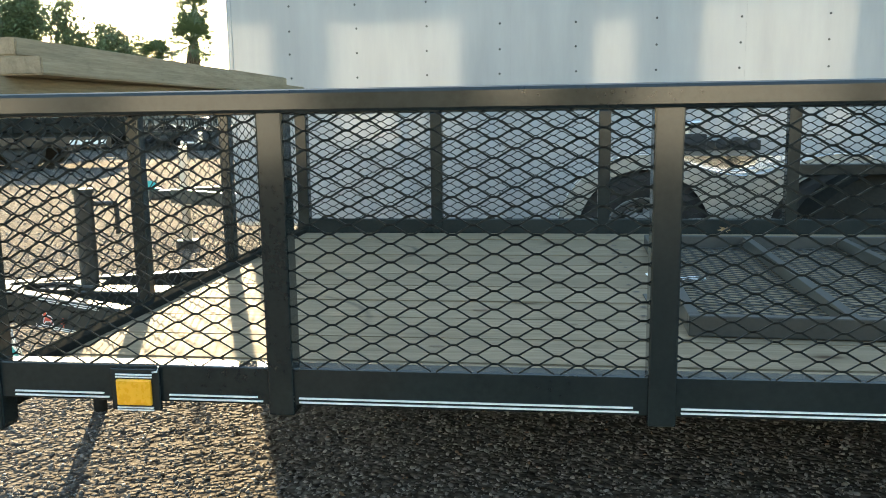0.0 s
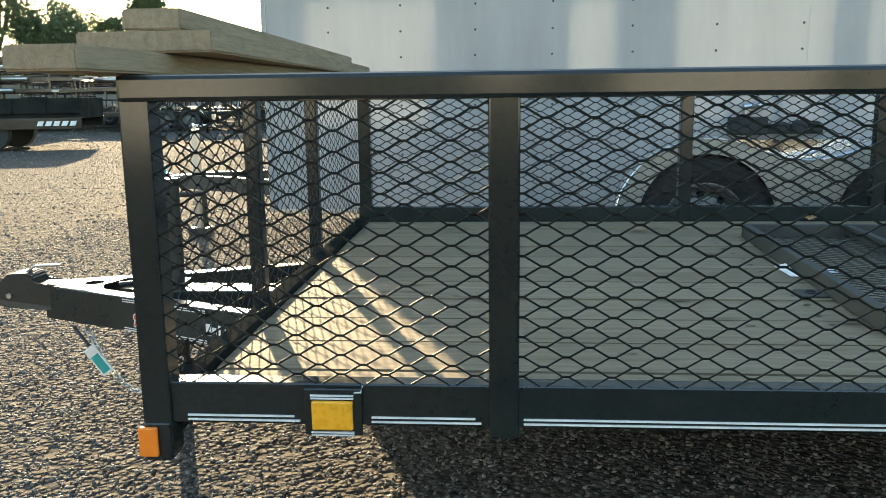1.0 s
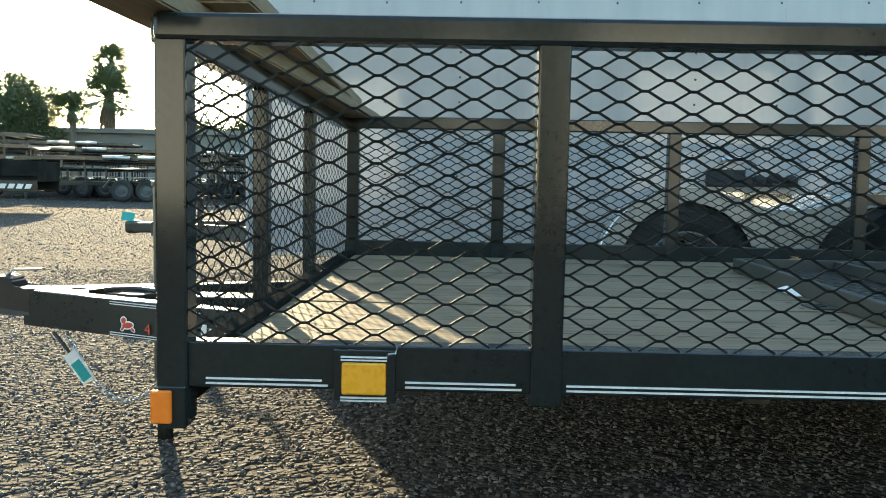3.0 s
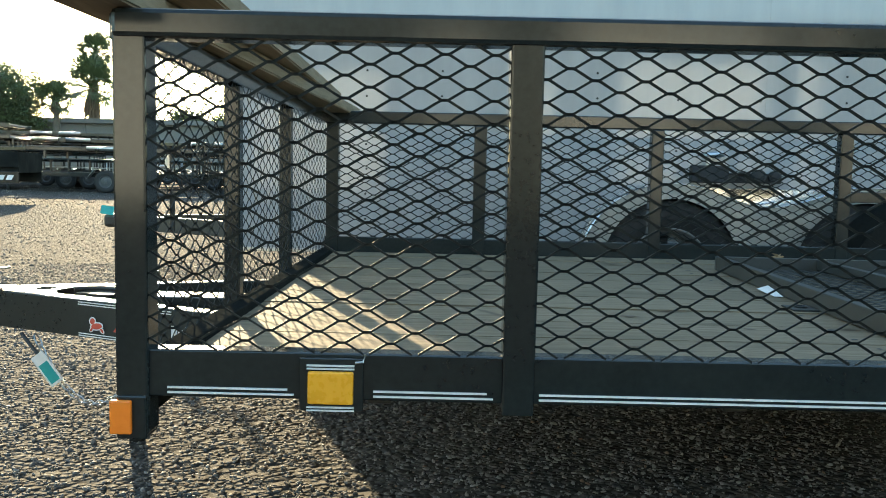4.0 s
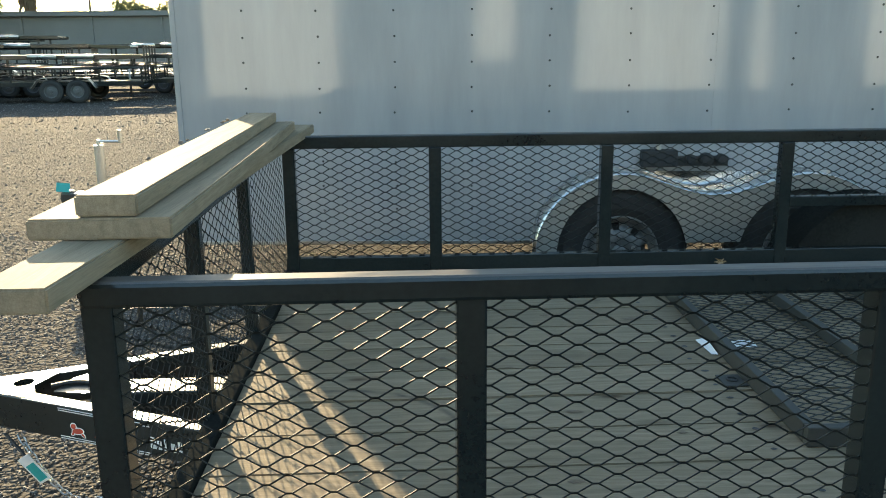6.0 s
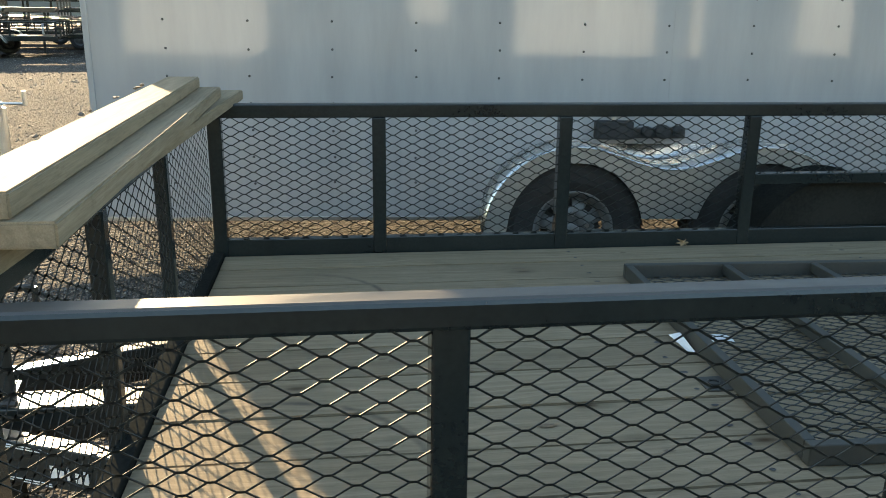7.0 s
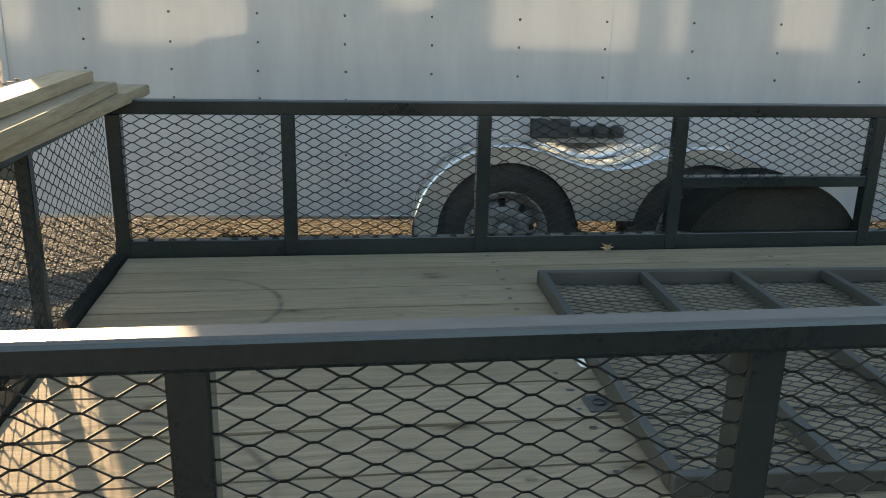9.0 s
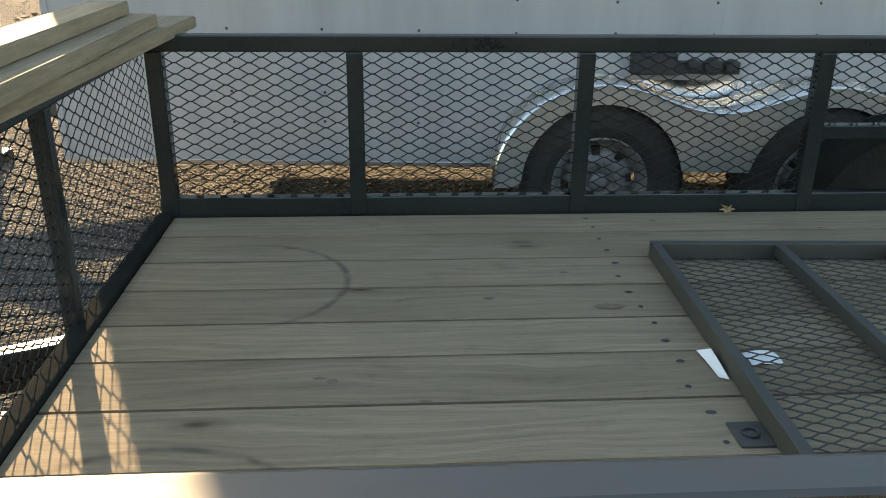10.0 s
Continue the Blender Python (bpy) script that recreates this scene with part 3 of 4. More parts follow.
bpy.data.objects.remove(tmp)
digit.materials.clear()
digit.materials.append(RED)
num = new("decal_digit", digit)
num.parent = trailer
for z in (0.340, 0.346, 0.422, 0.428):
    bm = bmesh.new()
    box(bm, 0.39, 0.70, z - 0.0012, z + 0.0012, 0.0, 0.0012)
    bm.transform(on_beam(0, 0, 0.0078))
    part("pinstripe", bm, STRIPE, trailer)
for k, w in enumerate((0.018, 0.014, 0.007, 0.016, 0.013)):
    bm = bmesh.new()
    box(bm, 0.70 + 0.022 * k, 0.70 + 0.022 * k + w, 0.362, 0.394 - 0.008 * (k % 2), 0.0, 0.0012)
    bm.transform(on_beam(0, 0, 0.0078))
    part("lettering_bar", bm, STRIPE, trailer)


def chain(bm, a, b, sag, links=22):
    """Oval links along a hanging line."""
    a, b = Vector(a), Vector(b)
    for k in range(links):
        t0, t1 = k / links, (k + 1) / links
        p0, p1 = (a.lerp(b, t) - Vector((0, 0, sag * 4 * t * (1 - t))) for t in (t0, t1))
        mid, way = (p0 + p1) / 2, (p1 - p0)
        m = Matrix.Translation(mid) @ way.to_track_quat("X", "Z").to_matrix().to_4x4() @ Matrix.Rotation(math.pi / 2 * (k % 2), 4, "X")
        ring = [Vector((way.length * 0.72 * math.cos(q), 0.008 * math.sin(q), 0)) for q in [2 * math.pi * j / 10 for j in range(10)]]
        for p, q in zip(ring, ring[1:] + ring[:1]):
            bar(bm, m @ p, m @ q, 0.0022, sides=5, caps=False)


bm = bmesh.new()
chain(bm, (-0.52, TONGUE - 0.1, 0.32), (-0.16, TONGUE - 0.30, 0.30), 0.14)
part("safety_chain", bm, STEEL, trailer)
bm = bmesh.new()
tube(bm, [Vector((-0.555, TONGUE - 0.11, 0.33)), Vector((-0.50, TONGUE - 0.14, 0.285)), Vector((-0.46, TONGUE - 0.16, 0.235))], 0.005)
part("wire", bm, WIRE, trailer)
tag = thing("paper_tag", "teal and white card tag hanging from the tongue chain", "tag", (-0.487, 0.86, 0.288))
for nm, mat, m0 in (("card", PAPER, 0.0), ("print", TEAL, 0.007)):
    bm = bmesh.new()
    box(bm, -0.025 + m0, 0.025 - m0, -0.0008 - (m0 > 0) * 0.0006, 0.0006, -0.095 + m0, -0.002 - 4 * m0)
    bm.transform(Matrix.Rotation(radians(-36), 4, "Y") @ Matrix.Rotation(radians(-20), 4, "Z"))
    part(nm, bm, mat, tag)

# ---- boards stacked across the front rail ----
PLANKS = ((-0.17, 2.42, -0.019, 0.092, 0.077, 0.190, 1.0215), (0.127, 2.12, -0.061, 0.186, -0.098, 0.145, 1.0605), (0.136, 2.08, 0.021, 0.128, -0.030, 0.079, 1.0995))
for k, (y0, y1, a0, a1, b0, b1, z) in enumerate(PLANKS):
    length = y1 - y0
    bm = bmesh.new()
    box(bm, -length / 2, length / 2, -0.5, 0.5, 0, 0.0375)
    for v in bm.verts:
        t = v.co.x / length + 0.5
        lo, hi = a0 + (b0 - a0) * t, a1 + (b1 - a1) * t
        v.co.y *= hi - lo
        v.co.y -= (lo + hi) / 2 - (a0 + a1 + b0 + b1) / 4
    bmesh.ops.bevel(bm, geom=list(bm.edges), offset=0.0035, segments=2, affect="EDGES")
    plank = part("plank", bm, LUMBER)
    plank.matrix_world = Matrix.Translation(((a0 + a1 + b0 + b1) / 4, (y0 + y1) / 2, z)) @ Matrix.Rotation(math.pi / 2, 4, "Z")
    tagged(plank, ("lowest pale pine board lying across the trailer front rail", "middle pale pine board in the stack on the front rail", "top pale pine board of the stack, sunlit")[k], "board", "boards on the front rail")

# ---- folded gate lying in the trailer ----
gate = thing("ramp_gate", "black steel ramp gate with mesh lying on the deck", "gate", (1.50, 0.46, DECK_Z))
gate.matrix_world = Matrix.Translation((1.525, 0.461, DECK_Z + 0.002)) @ Matrix.Rotation(radians(-2.1), 4, "Z")
GW, GL = 1.308, 2.35
for nm, dims in (("gate_rail", (0.0, GL, GW - 0.026, GW, 0, 0.05)), ("gate_rail", (0.0, GL, 0, 0.026, 0, 0.05)), ("gate_rail", (0.0, 0.027, 0.0265, GW - 0.0265, 0, 0.05)), ("gate_rail", (GL - 0.027, GL, 0.0265, GW - 0.0265, 0, 0.05))):
    boxed(nm, GATE_BLACK, gate, *dims, bevel=0.003)
for k in range(1, 7):
    x = 0.36 + 0.335 * (k - 1)
    if x < GL - 0.1:
        boxed("gate_rung", GATE_BLACK, gate, x, x + 0.027, 0.0265, GW - 0.0265, 0.012, 0.048, bevel=0.002)
panel = mesh_panel(gate, (0.027, 0.026, 0.008), (1, 0, 0), (0, 1, 0), GL - 0.054, GW - 0.052, strand=0.003, tilt=0.0004, long=0.075, short=0.034)
panel.data.materials[0] = GATE_BLACK

# ---- small things on the deck ----
bm = bmesh.new()
folds = [bm.verts.new(p) for p in ((-0.022, 0.066, 0.010), (0.010, 0.048, 0.024), (0.012, -0.004, 0.016), (0.014, -0.068, 0.004), (-0.006, -0.052, 0.001), (-0.010, 0.010, 0.003))]
for q in ((0, 1, 2), (0, 2, 5), (5, 2, 3), (5, 3, 4)):
    bm.faces.new([folds[i] for i in q])
paper = part("paper_scrap", bm, PAPER)
paper.modifiers.new("thickness", "SOLIDIFY").thickness = 0.0006
paper.matrix_world = Matrix.Translation((1.529, 1.128, DECK_Z + 0.002)) @ Matrix.Diagonal((0.85, 0.9, 0.9, 1))
tagged(paper, "folded white paper scrap beside the gate on the deck", "paper")
bm = bmesh.new()
grid = [[bm.verts.new((0.075 * i / 6 - 0.04, 0.06 * j / 5 - 0.03 + 0.01 * i / 6, 0.001 + 0.002 * math.sin(j + i))) for j in range(6)] for i in range(7)]
for i in range(6):
    for j in range(5):
        bm.faces.new((grid[i][j], grid[i + 1][j], grid[i + 1][j + 1], grid[i][j + 1]))
paper = part("paper_scrap", bm, PAPER)
paper.modifiers.new("thickness", "SOLIDIFY").thickness = 0.0005
paper.matrix_world = Matrix.Translation((1.657, 1.155, DECK_Z + 0.003))
tagged(paper, "white paper scrap under the gate mesh on the deck", "paper")
anchor = thing("tie_down_plate", "dark steel tie-down plate with ring screwed to the deck", "anchor", (1.505, 0.868, DECK_Z + 0.001))
boxed("plate", GATE_BLACK, anchor, -0.034, 0.034, -0.041, 0.041, 0.0, 0.005, bevel=0.002)
bm = bmesh.new()
for k in range(20):
    a, b = 2 * math.pi * k / 20, 2 * math.pi * (k + 1) / 20
    bar(bm, (0.015 * math.cos(a), 0.015 * math.sin(a), 0.007), (0.015 * math.cos(b), 0.015 * math.sin(b), 0.007), 0.003, sides=6, caps=False)
part("ring", bm, BLACK_OLD, anchor)
bm = bmesh.new()
rnd_leaf = random.Random(8)
spikes = []
for k in range(18):
    a, r = 2 * math.pi * k / 18, (1.0 if k % 3 == 0 else 0.55) * rnd_leaf.uniform(0.6, 1.15)
    spikes.append((0.036 * r * math.cos(a), 0.020 * r * math.sin(a)))
mid = bm.verts.new((0, 0, 0.002))
rim_v = [bm.verts.new((x, y, 0.016 * math.cos(90 * x) * abs(y) / 0.02 + rnd_leaf.uniform(-0.003, 0.006))) for x, y in spikes]
for k in range(18):
    bm.faces.new((mid, rim_v[k], rim_v[(k + 1) % 18]))
leaf = part("dry_leaf", bm, LEAF)
leaf.modifiers.new("thickness", "SOLIDIFY").thickness = 0.0008
leaf.matrix_world = Matrix.Translation((1.945, 2.115, DECK_Z + 0.022)) @ Matrix.Rotation(radians(62), 4, "X")
tagged(leaf, "curled tan dry leaf on the deck edge", "leaf")


# ---- white enclosed cargo trailer standing beyond ----
CARGO = Matrix.Translation((-0.60, 3.198, 0)) @ Matrix.Rotation(radians(-3.8), 4, "Z")
CL, CW, CZ0, CZ1 = 5.6, 2.42, 0.365, 2.52
cargo = thing("cargo_trailer", "white aluminium enclosed cargo trailer with twin axles on gravel", "trailer")
cargo.matrix_world = CARGO
boxed("body", SKIN, cargo, 0.01, CL, 0.012, CW, CZ0 + 0.02, CZ1, bevel=0.004)
SHEET = 0.4064 * 3
edges = [0.0, 0.35 + 0.02] + [0.37 + SHEET * k for k in range(1, 5)] + [CL]
for k, (a, b) in enumerate(zip(edges, edges[1:])):
    z1 = CZ1 - 0.06
    boxed("wall_sheet", SKIN, cargo, a + 0.001, b + (0.018 if k < len(edges) - 2 else 0), 0.006 - 0.0016 * (k % 2), 0.0125, CZ0, z1)
boxed("roof_trim", STEEL, cargo, 0.0, CL, -0.004, 0.012, CZ1 - 0.06, CZ1 + 0.006, bevel=0.003)
boxed("bottom_trim", STEEL, cargo, 0.0, CL, 0.0, 0.012, CZ0 - 0.022, CZ0, bevel=0.002)
boxed("corner_cap", SKIN, cargo, -0.012, 0.018, -0.003, 0.03, CZ0 - 0.01, CZ1, bevel=0.006)
for y in (0.35, CW - 0.4):
    boxed("chassis_beam", BLACK_OLD, cargo, 0.1, CL - 0.1, y, y + 0.05, 0.325, CZ0 + 0.02)
bm = bmesh.new()
lathe(bm, [(0.0062, 0.0), (0.0058, -0.002), (0.004, -0.0038), (0.0008, -0.0045)], (0, 0, 0), "y", 8)
rivet_mesh = mesh_of("rivet", bm, SCREW)
for k in range(-0, 11):
    u = 0.36 + 0.388 * k + 0.0027 * k * k
    for r in range(-6, 6):
        z = 1.316 + 0.13 * r
        if z < 0.82 and 1.8 < u < 3.8:
            continue
        rv = new("rivet", rivet_mesh)
        rv.parent = cargo
        rv.location = (u + random.uniform(-0.004, 0.004), 0.0045, z + random.uniform(-0.004, 0.004))

WHEEL_1, WHEEL_2, HUB_Z, TYRE_R = 2.31, 3.235, 0.343, 0.345
for u in (WHEEL_1, WHEEL_2):
    wheel_group(cargo, u, -0.252, -0.045, HUB_Z, TYRE_R, -1)
boxed("axle", BLACK_OLD, cargo, WHEEL_1 - 0.03, WHEEL_1 + 0.03, -0.05, CW, 0.31, 0.37)
boxed("axle", BLACK_OLD, cargo, WHEEL_2 - 0.03, WHEEL_2 + 0.03, -0.05, CW, 0.31, 0.37)


def crown(u):
    """Height of the fender's top along the trailer."""
    hump = 0.0
    for c in (WHEEL_1, WHEEL_2):
        q = abs(u - c) / 0.445
        if q < 1:
            hump = max(hump, 0.425 * math.sqrt(1 - q * q))
    mid = (WHEEL_1 + WHEEL_2) / 2
    if WHEEL_1 < u < WHEEL_2:
        q = (u - mid) / (WHEEL_2 - mid)
        hump = max(0.0, 0.425 - 0.105 * (0.5 + 0.5 * math.cos(math.pi * q)))
    return 0.335 + hump


us = [WHEEL_1 - 0.445 + (WHEEL_2 - WHEEL_1 + 0.89) * k / 160 for k in range(161)]
V_OUT = -0.272
bm = bmesh.new()
for a, b in zip(us, us[1:]):
    quad = []
    for u in (a, b):
        low = 0.412 if WHEEL_1 < u < WHEEL_2 else 0.335
        for c in (WHEEL_1, WHEEL_2):
            if abs(u - c) < 0.332:
                low = max(low, 0.343 + math.sqrt(0.332 ** 2 - (u - c) ** 2) * 1.03)
        quad.append((u, min(low, crown(u) - 0.012)))
    bm.faces.new([bm.verts.new(q) for q in ((a, V_OUT, quad[0][1]), (b, V_OUT, quad[1][1]), (b, V_OUT, crown(b)), (a, V_OUT, crown(a)))])
bmesh.ops.remove_doubles(bm, verts=bm.verts, dist=0.0005)
skirt = part("fender_skirt", bm, FENDER, cargo, "dull aluminium fender skirt")
skirt.modifiers.new("thickness", "SOLIDIFY").thickness = 0.006
bm = bmesh.new()
for a, b in zip(us, us[1:]):
    bm.faces.new([bm.verts.new(q) for q in ((a, V_OUT - 0.006, crown(a) + 0.002), (b, V_OUT - 0.006, crown(b) + 0.002), (b, 0.003, crown(b) + 0.002), (a, 0.003, crown(a) + 0.002))])
bmesh.ops.remove_doubles(bm, verts=bm.verts, dist=0.0005)
top = part("fender_top", bm, TREAD, cargo, "bright aluminium treadplate fender top", smooth=True)
top.modifiers.new("thickness", "SOLIDIFY").thickness = 0.004
boxed("rock_guard", POLISHED, cargo, 2.30, 2.88, -0.004, 0.003, 0.50, 0.738, label="bright plain aluminium guard sheet")
boxed("rock_guard", TREAD, cargo, 2.882, 3.45, -0.005, 0.003, 0.50, 0.738, label="polished aluminium treadplate guard")
bm = bmesh.new()
bar(bm, (2.53, -0.03, 0.855), (2.53, -0.03, 0.905), 0.014, sides=12)
bar(bm, (2.51, -0.03, 0.905), (2.60, -0.03, 0.915), 0.017, sides=12)
part("hose_fitting", bm, STEEL, cargo, "bright metal fitting on the lamp box")
# black lamp and wiring box above the fender
boxed("lamp_box", RUBBER, cargo, 2.44, 2.63, -0.055, 0.004, 0.765, 0.855, bevel=0.008)
boxed("lamp_bracket", BLACK_OLD, cargo, 2.63, 2.90, -0.03, 0.004, 0.768, 0.82, bevel=0.004)
for u, r in ((2.70, 0.028), (2.78, 0.036), (2.86, 0.030)):
    bm = bmesh.new()
    lathe(bm, [(r, 0.0), (r, -0.035), (r * 0.7, -0.045), (0.001, -0.047)], (u, -0.02, 0.803), "y", 16)
    part("lamp_knob", bm, RUBBER, cargo)
# tongue, coupler and jack
for side in (-1, 1):
    bm = bmesh.new()
    beam(bm, (-1.05, 1.21 + side * 0.05, 0.40), (0.1, 1.21 + side * 0.62, 0.40), 0.05, 0.10)
    part("tongue_beam", bm, BLACK_OLD, cargo)
bm = bmesh.new()
box(bm, -1.20, -1.0, 1.15, 1.27, 0.37, 0.44, 0.012)
box(bm, -1.27, -1.17, 1.165, 1.255, 0.36, 0.455, 0.025)
part("coupler", bm, BLACK_OLD, cargo)
bm = bmesh.new()
bar(bm, (-0.98, 1.21, 0.06), (-0.98, 1.21, 0.765), 0.032, sides=20)
part("jack_tube", bm, STEEL, cargo, "galvanised tongue jack tube")
bm = bmesh.new()
box(bm, -1.05, -0.91, 1.15, 1.27, 0.0, 0.06, 0.004)
part("jack_foot", bm, BLACK_OLD, cargo)
bm = bmesh.new()
bar(bm, (-0.98, 1.21, 0.75), (-0.98, 1.21, 0.80), 0.012)
bar(bm, (-0.98, 1.21, 0.79), (-0.82, 1.19, 0.79), 0.009)
bar(bm, (-0.82, 1.19, 0.78), (-0.82, 1.19, 0.87), 0.015, sides=12)
part("jack_crank", bm, STEEL, cargo)
card = thing("paper_tag", "teal card tag on the far trailer's coupler", "tag")
card.matrix_world = CARGO @ Matrix.Translation((-1.235, 1.15, 0.452)) @ Matrix.Rotation(radians(25), 4, "Z") @ Matrix.Rotation(radians(-28), 4, "X") @ Matrix.Rotation(radians(9), 4, "Y")
boxed("card", TEAL, card, -0.042, 0.042, -0.001, 0.001, 0.0, 0.065)

# ---- rows of trailers far across the lot ----
FAR_STEEL = paint("weathered_aluminium", (0.30, 0.30, 0.29), (0.48, 0.48, 0.46), (0.22, 0.4), metal=0.9)
FAR_WOOD = paint("weathered_deck_boards", (0.10, 0.08, 0.055), (0.19, 0.155, 0.11), (0.6, 0.8), scale=6.0)


FAR_RIM = paint("dull_grey_rim", (0.06, 0.06, 0.06), (0.11, 0.11, 0.105), (0.4, 0.6))


def far_wheel(parent, x, y, out):
    """Tyre with a pale dished rim; out is the side (-1 or 1) that the rim faces."""
    hub = new("wheel")
    hub.parent = parent
    bm = bmesh.new()
    lathe(bm, [(0.19, -0.09), (0.26, -0.105), (0.315, -0.08), (0.33, -0.04), (0.33, 0.04), (0.315, 0.08), (0.26, 0.105), (0.19, 0.09), (0.19, -0.09)], (x, y, 0.33), "y", 24)
    part("tyre", bm, RUBBER, hub)
    bm = bmesh.new()
    lathe(bm, [(0.195, out * 0.088), (0.17, out * 0.07), (0.15, out * 0.03), (0.07, out * 0.045), (0.06, out * 0.085), (0.002, out * 0.09)], (x, y, 0.33), "y", 20)
    part("rim", bm, FAR_RIM, hub)


def far_bed(root, z, rails):
    """Bed of a flatbed: side beams, cross bars, boards and low pipe rails."""
    for y in (-1.0, 0.94):
        boxed("side_beam", BLACK, root, -2.4, 2.4, y, y + 0.06, z, z + 0.12, bevel=0.01)
    for k in range(9):
        x = -2.38 + 0.58 * k
        boxed("crossmember", BLACK, root, x, x + 0.05, -0.94, 0.94, z + 0.02, z + 0.09, bevel=0.008)
    boxed("deck", FAR_WOOD, root, -2.34, 2.3, -0.935, 0.935, z + 0.091, z + 0.125)
    if rails:
        for y in (-0.97, 0.97):
            bm = bmesh.new()
            bar(bm, (-2.4, y, z + 0.5), (2.4, y, z + 0.5), 0.028, sides=10)
            part("top_rail", bm, BLACK, root, smooth=True)
            for x in (-2.38, -1.2, 0.0, 1.2, 2.36):
                boxed("post", BLACK, root, x - 0.022, x + 0.022, y - 0.022, y + 0.022, z + 0.12, z + 0.49)
    for side in (-1, 1):
        bm = bmesh.new()
        beam(bm, (-3.6, side * 0.06, z + 0.02), (-2.3, side * 0.7, z + 0.06), 0.06, 0.11, 0.01)
        part("tongue_beam", bm, BLACK, root)
    bm = bmesh.new()
    box(bm, -3.85, -3.55, -0.06, 0.06, z, z + 0.09, 0.02)
    part("coupler", bm, FAR_STEEL, root)


def far_trailer():
    root = thing("parked_trailer", "black flatbed utility trailer parked far across the lot", "trailer", group="parked trailers")
    far_bed(root, 0.46, True)
    for y, out in ((-1.12, -1), (1.12, 1)):
        for x in (-0.1, 0.62):
            far_wheel(root, x, y, out)
        bm = bmesh.new()
        top = [(-0.62, 0.42), (-0.42, 0.68), (-0.1, 0.735), (0.62, 0.735), (0.94, 0.68), (1.14, 0.42)]
        for (xa, za), (xb, zb) in zip(top, top[1:]):
            bm.faces.new([bm.verts.new(p) for p in ((xa, y - 0.13, za), (xb, y - 0.13, zb), (xb, y + 0.13, zb), (xa, y + 0.13, za))])
        bmesh.ops.remove_doubles(bm, verts=bm.verts, dist=0.001)
        ob = part("fender", bm, FAR_STEEL, root, "aluminium treadplate fender")
        ob.modifiers.new("thickness", "SOLIDIFY").thickness = 0.012
    gate_ob = new("ramp_gate")
    gate_ob.parent = root
    for k in range(5):
        boxed("gate_bar", BLACK, gate_ob, 2.44, 2.48, -0.9 + 0.435 * k, -0.86 + 0.435 * k, 0.58, 1.58)
    for z in (0.58, 1.08, 1.58):
        boxed("gate_bar", BLACK, gate_ob, 2.435, 2.485, -0.94, 0.94, z - 0.02, z + 0.02, bevel=0.006)
    bm = bmesh.new()
    bar(bm, (-3.3, 0, 0.0), (-3.3, 0, 0.95), 0.035, sides=10)
    part("jack_tube", bm, FAR_STEEL, root, smooth=True)
    return root


def stacked_bed():
    root = thing("stacked_trailer_bed", "black flatbed trailer bed stacked on a parked trailer", "trailer", group="stacked trailer beds")
    far_bed(root, 0.22, False)
    for x in (-1.9, 1.7):
        for y in (-0.96, 0.96):
            boxed("stacking_post", BLACK, root, x, x + 0.06, y - 0.03, y + 0.03, 0.0, 0.22)
    # Round metal bars added along both sides to give bright glint dashes.
    for y in (-1.07, 1.07):
        for x in (-0.65, 0.35):
            bm = bmesh.new()
            bar(bm, (x, y, 0.30), (x + 0.75, y, 0.30), 0.065, sides=16)
            part("fender", bm, FAR_STEEL, root, "rounded aluminium bar added to catch glints", smooth=True)
    return root


first = far_trailer()
first.matrix_world = pose(-9.4, 24.2, 0, 0, 0, 6)
SPOTS = [(-15.2, 24.6, 9), (-4.9, 26.6, 5), (-12.2, 27.4, 14), (-18.5, 27.5, 4), (-21.5, 24.0, 8), (-7.5, 29.4, -4), (-14.5, 31.0, 10), (-21.5, 33.0, -3), (-2.5, 32.0, 9), (-9.5, 33.5, 2), (-17.5, 36.0, 7), (-26.0, 37.0, 12), (-6.0, 38.0, -4), (1.2, 38.0, 8), (-12.5, 39.0, 4)]
for x, y, turn in SPOTS:
    copy_thing(first, pose(x, y, 0, 0, 0, turn))
bed = stacked_bed()
bed.matrix_world = pose(-9.4, 24.2, 0.99, 0, 0, 6)
STACKS = ((-9.4, 24.2, 6, 1), (-15.2, 24.6, 9, 3), (-4.9, 26.6, 5, 1), (-12.2, 27.4, 14, 2), (-18.5, 27.5, 4, 3), (-21.5, 24.0, 8, 4), (-7.5, 29.4, -4, 2), (-14.5, 31.0, 10, 3), (-9.5, 33.5, 2, 2), (-17.5, 36.0, 7, 3), (-2.5, 32.0, 9, 1))
for n_stack, (x, y, turn, levels) in enumerate(STACKS):
    for level in range(1 if n_stack == 0 else 0, levels):
        copy_thing(bed, pose(x, y, 0.99 + 0.345 * level, 0, 0, turn + (180 if (level + n_stack) % 3 == 1 else 0)))

dump = thing("dump_trailer", "black high-sided dump trailer with white side lettering bars", "trailer", (-9.3, 15.5, 0))
dump.matrix_world = pose(-9.9, 14.9, 0, 0, 0, 14)
for y in (-1.0, 0.94):
    boxed("side_wall", MATT, dump, -2.2, 2.2, y, y + 0.06, 0.72, 1.02, bevel=0.01)
    for k in range(8):
        boxed("rib", MATT, dump, -2.2 + 0.62 * k, -2.14 + 0.62 * k, y - 0.04, y, 0.72, 1.0)
boxed("floor_pan", MATT, dump, -2.2, 2.2, -0.94, 0.94, 0.62, 0.72)
for x in (-2.2, 2.14):
    boxed("end_wall", MATT, dump, x, x + 0.06, -0.94, 0.94, 0.72, 1.02)
boxed("chassis_beam", BLACK, dump, -3.2, 2.2, -1.02, -0.94, 0.42, 0.64, bevel=0.008)
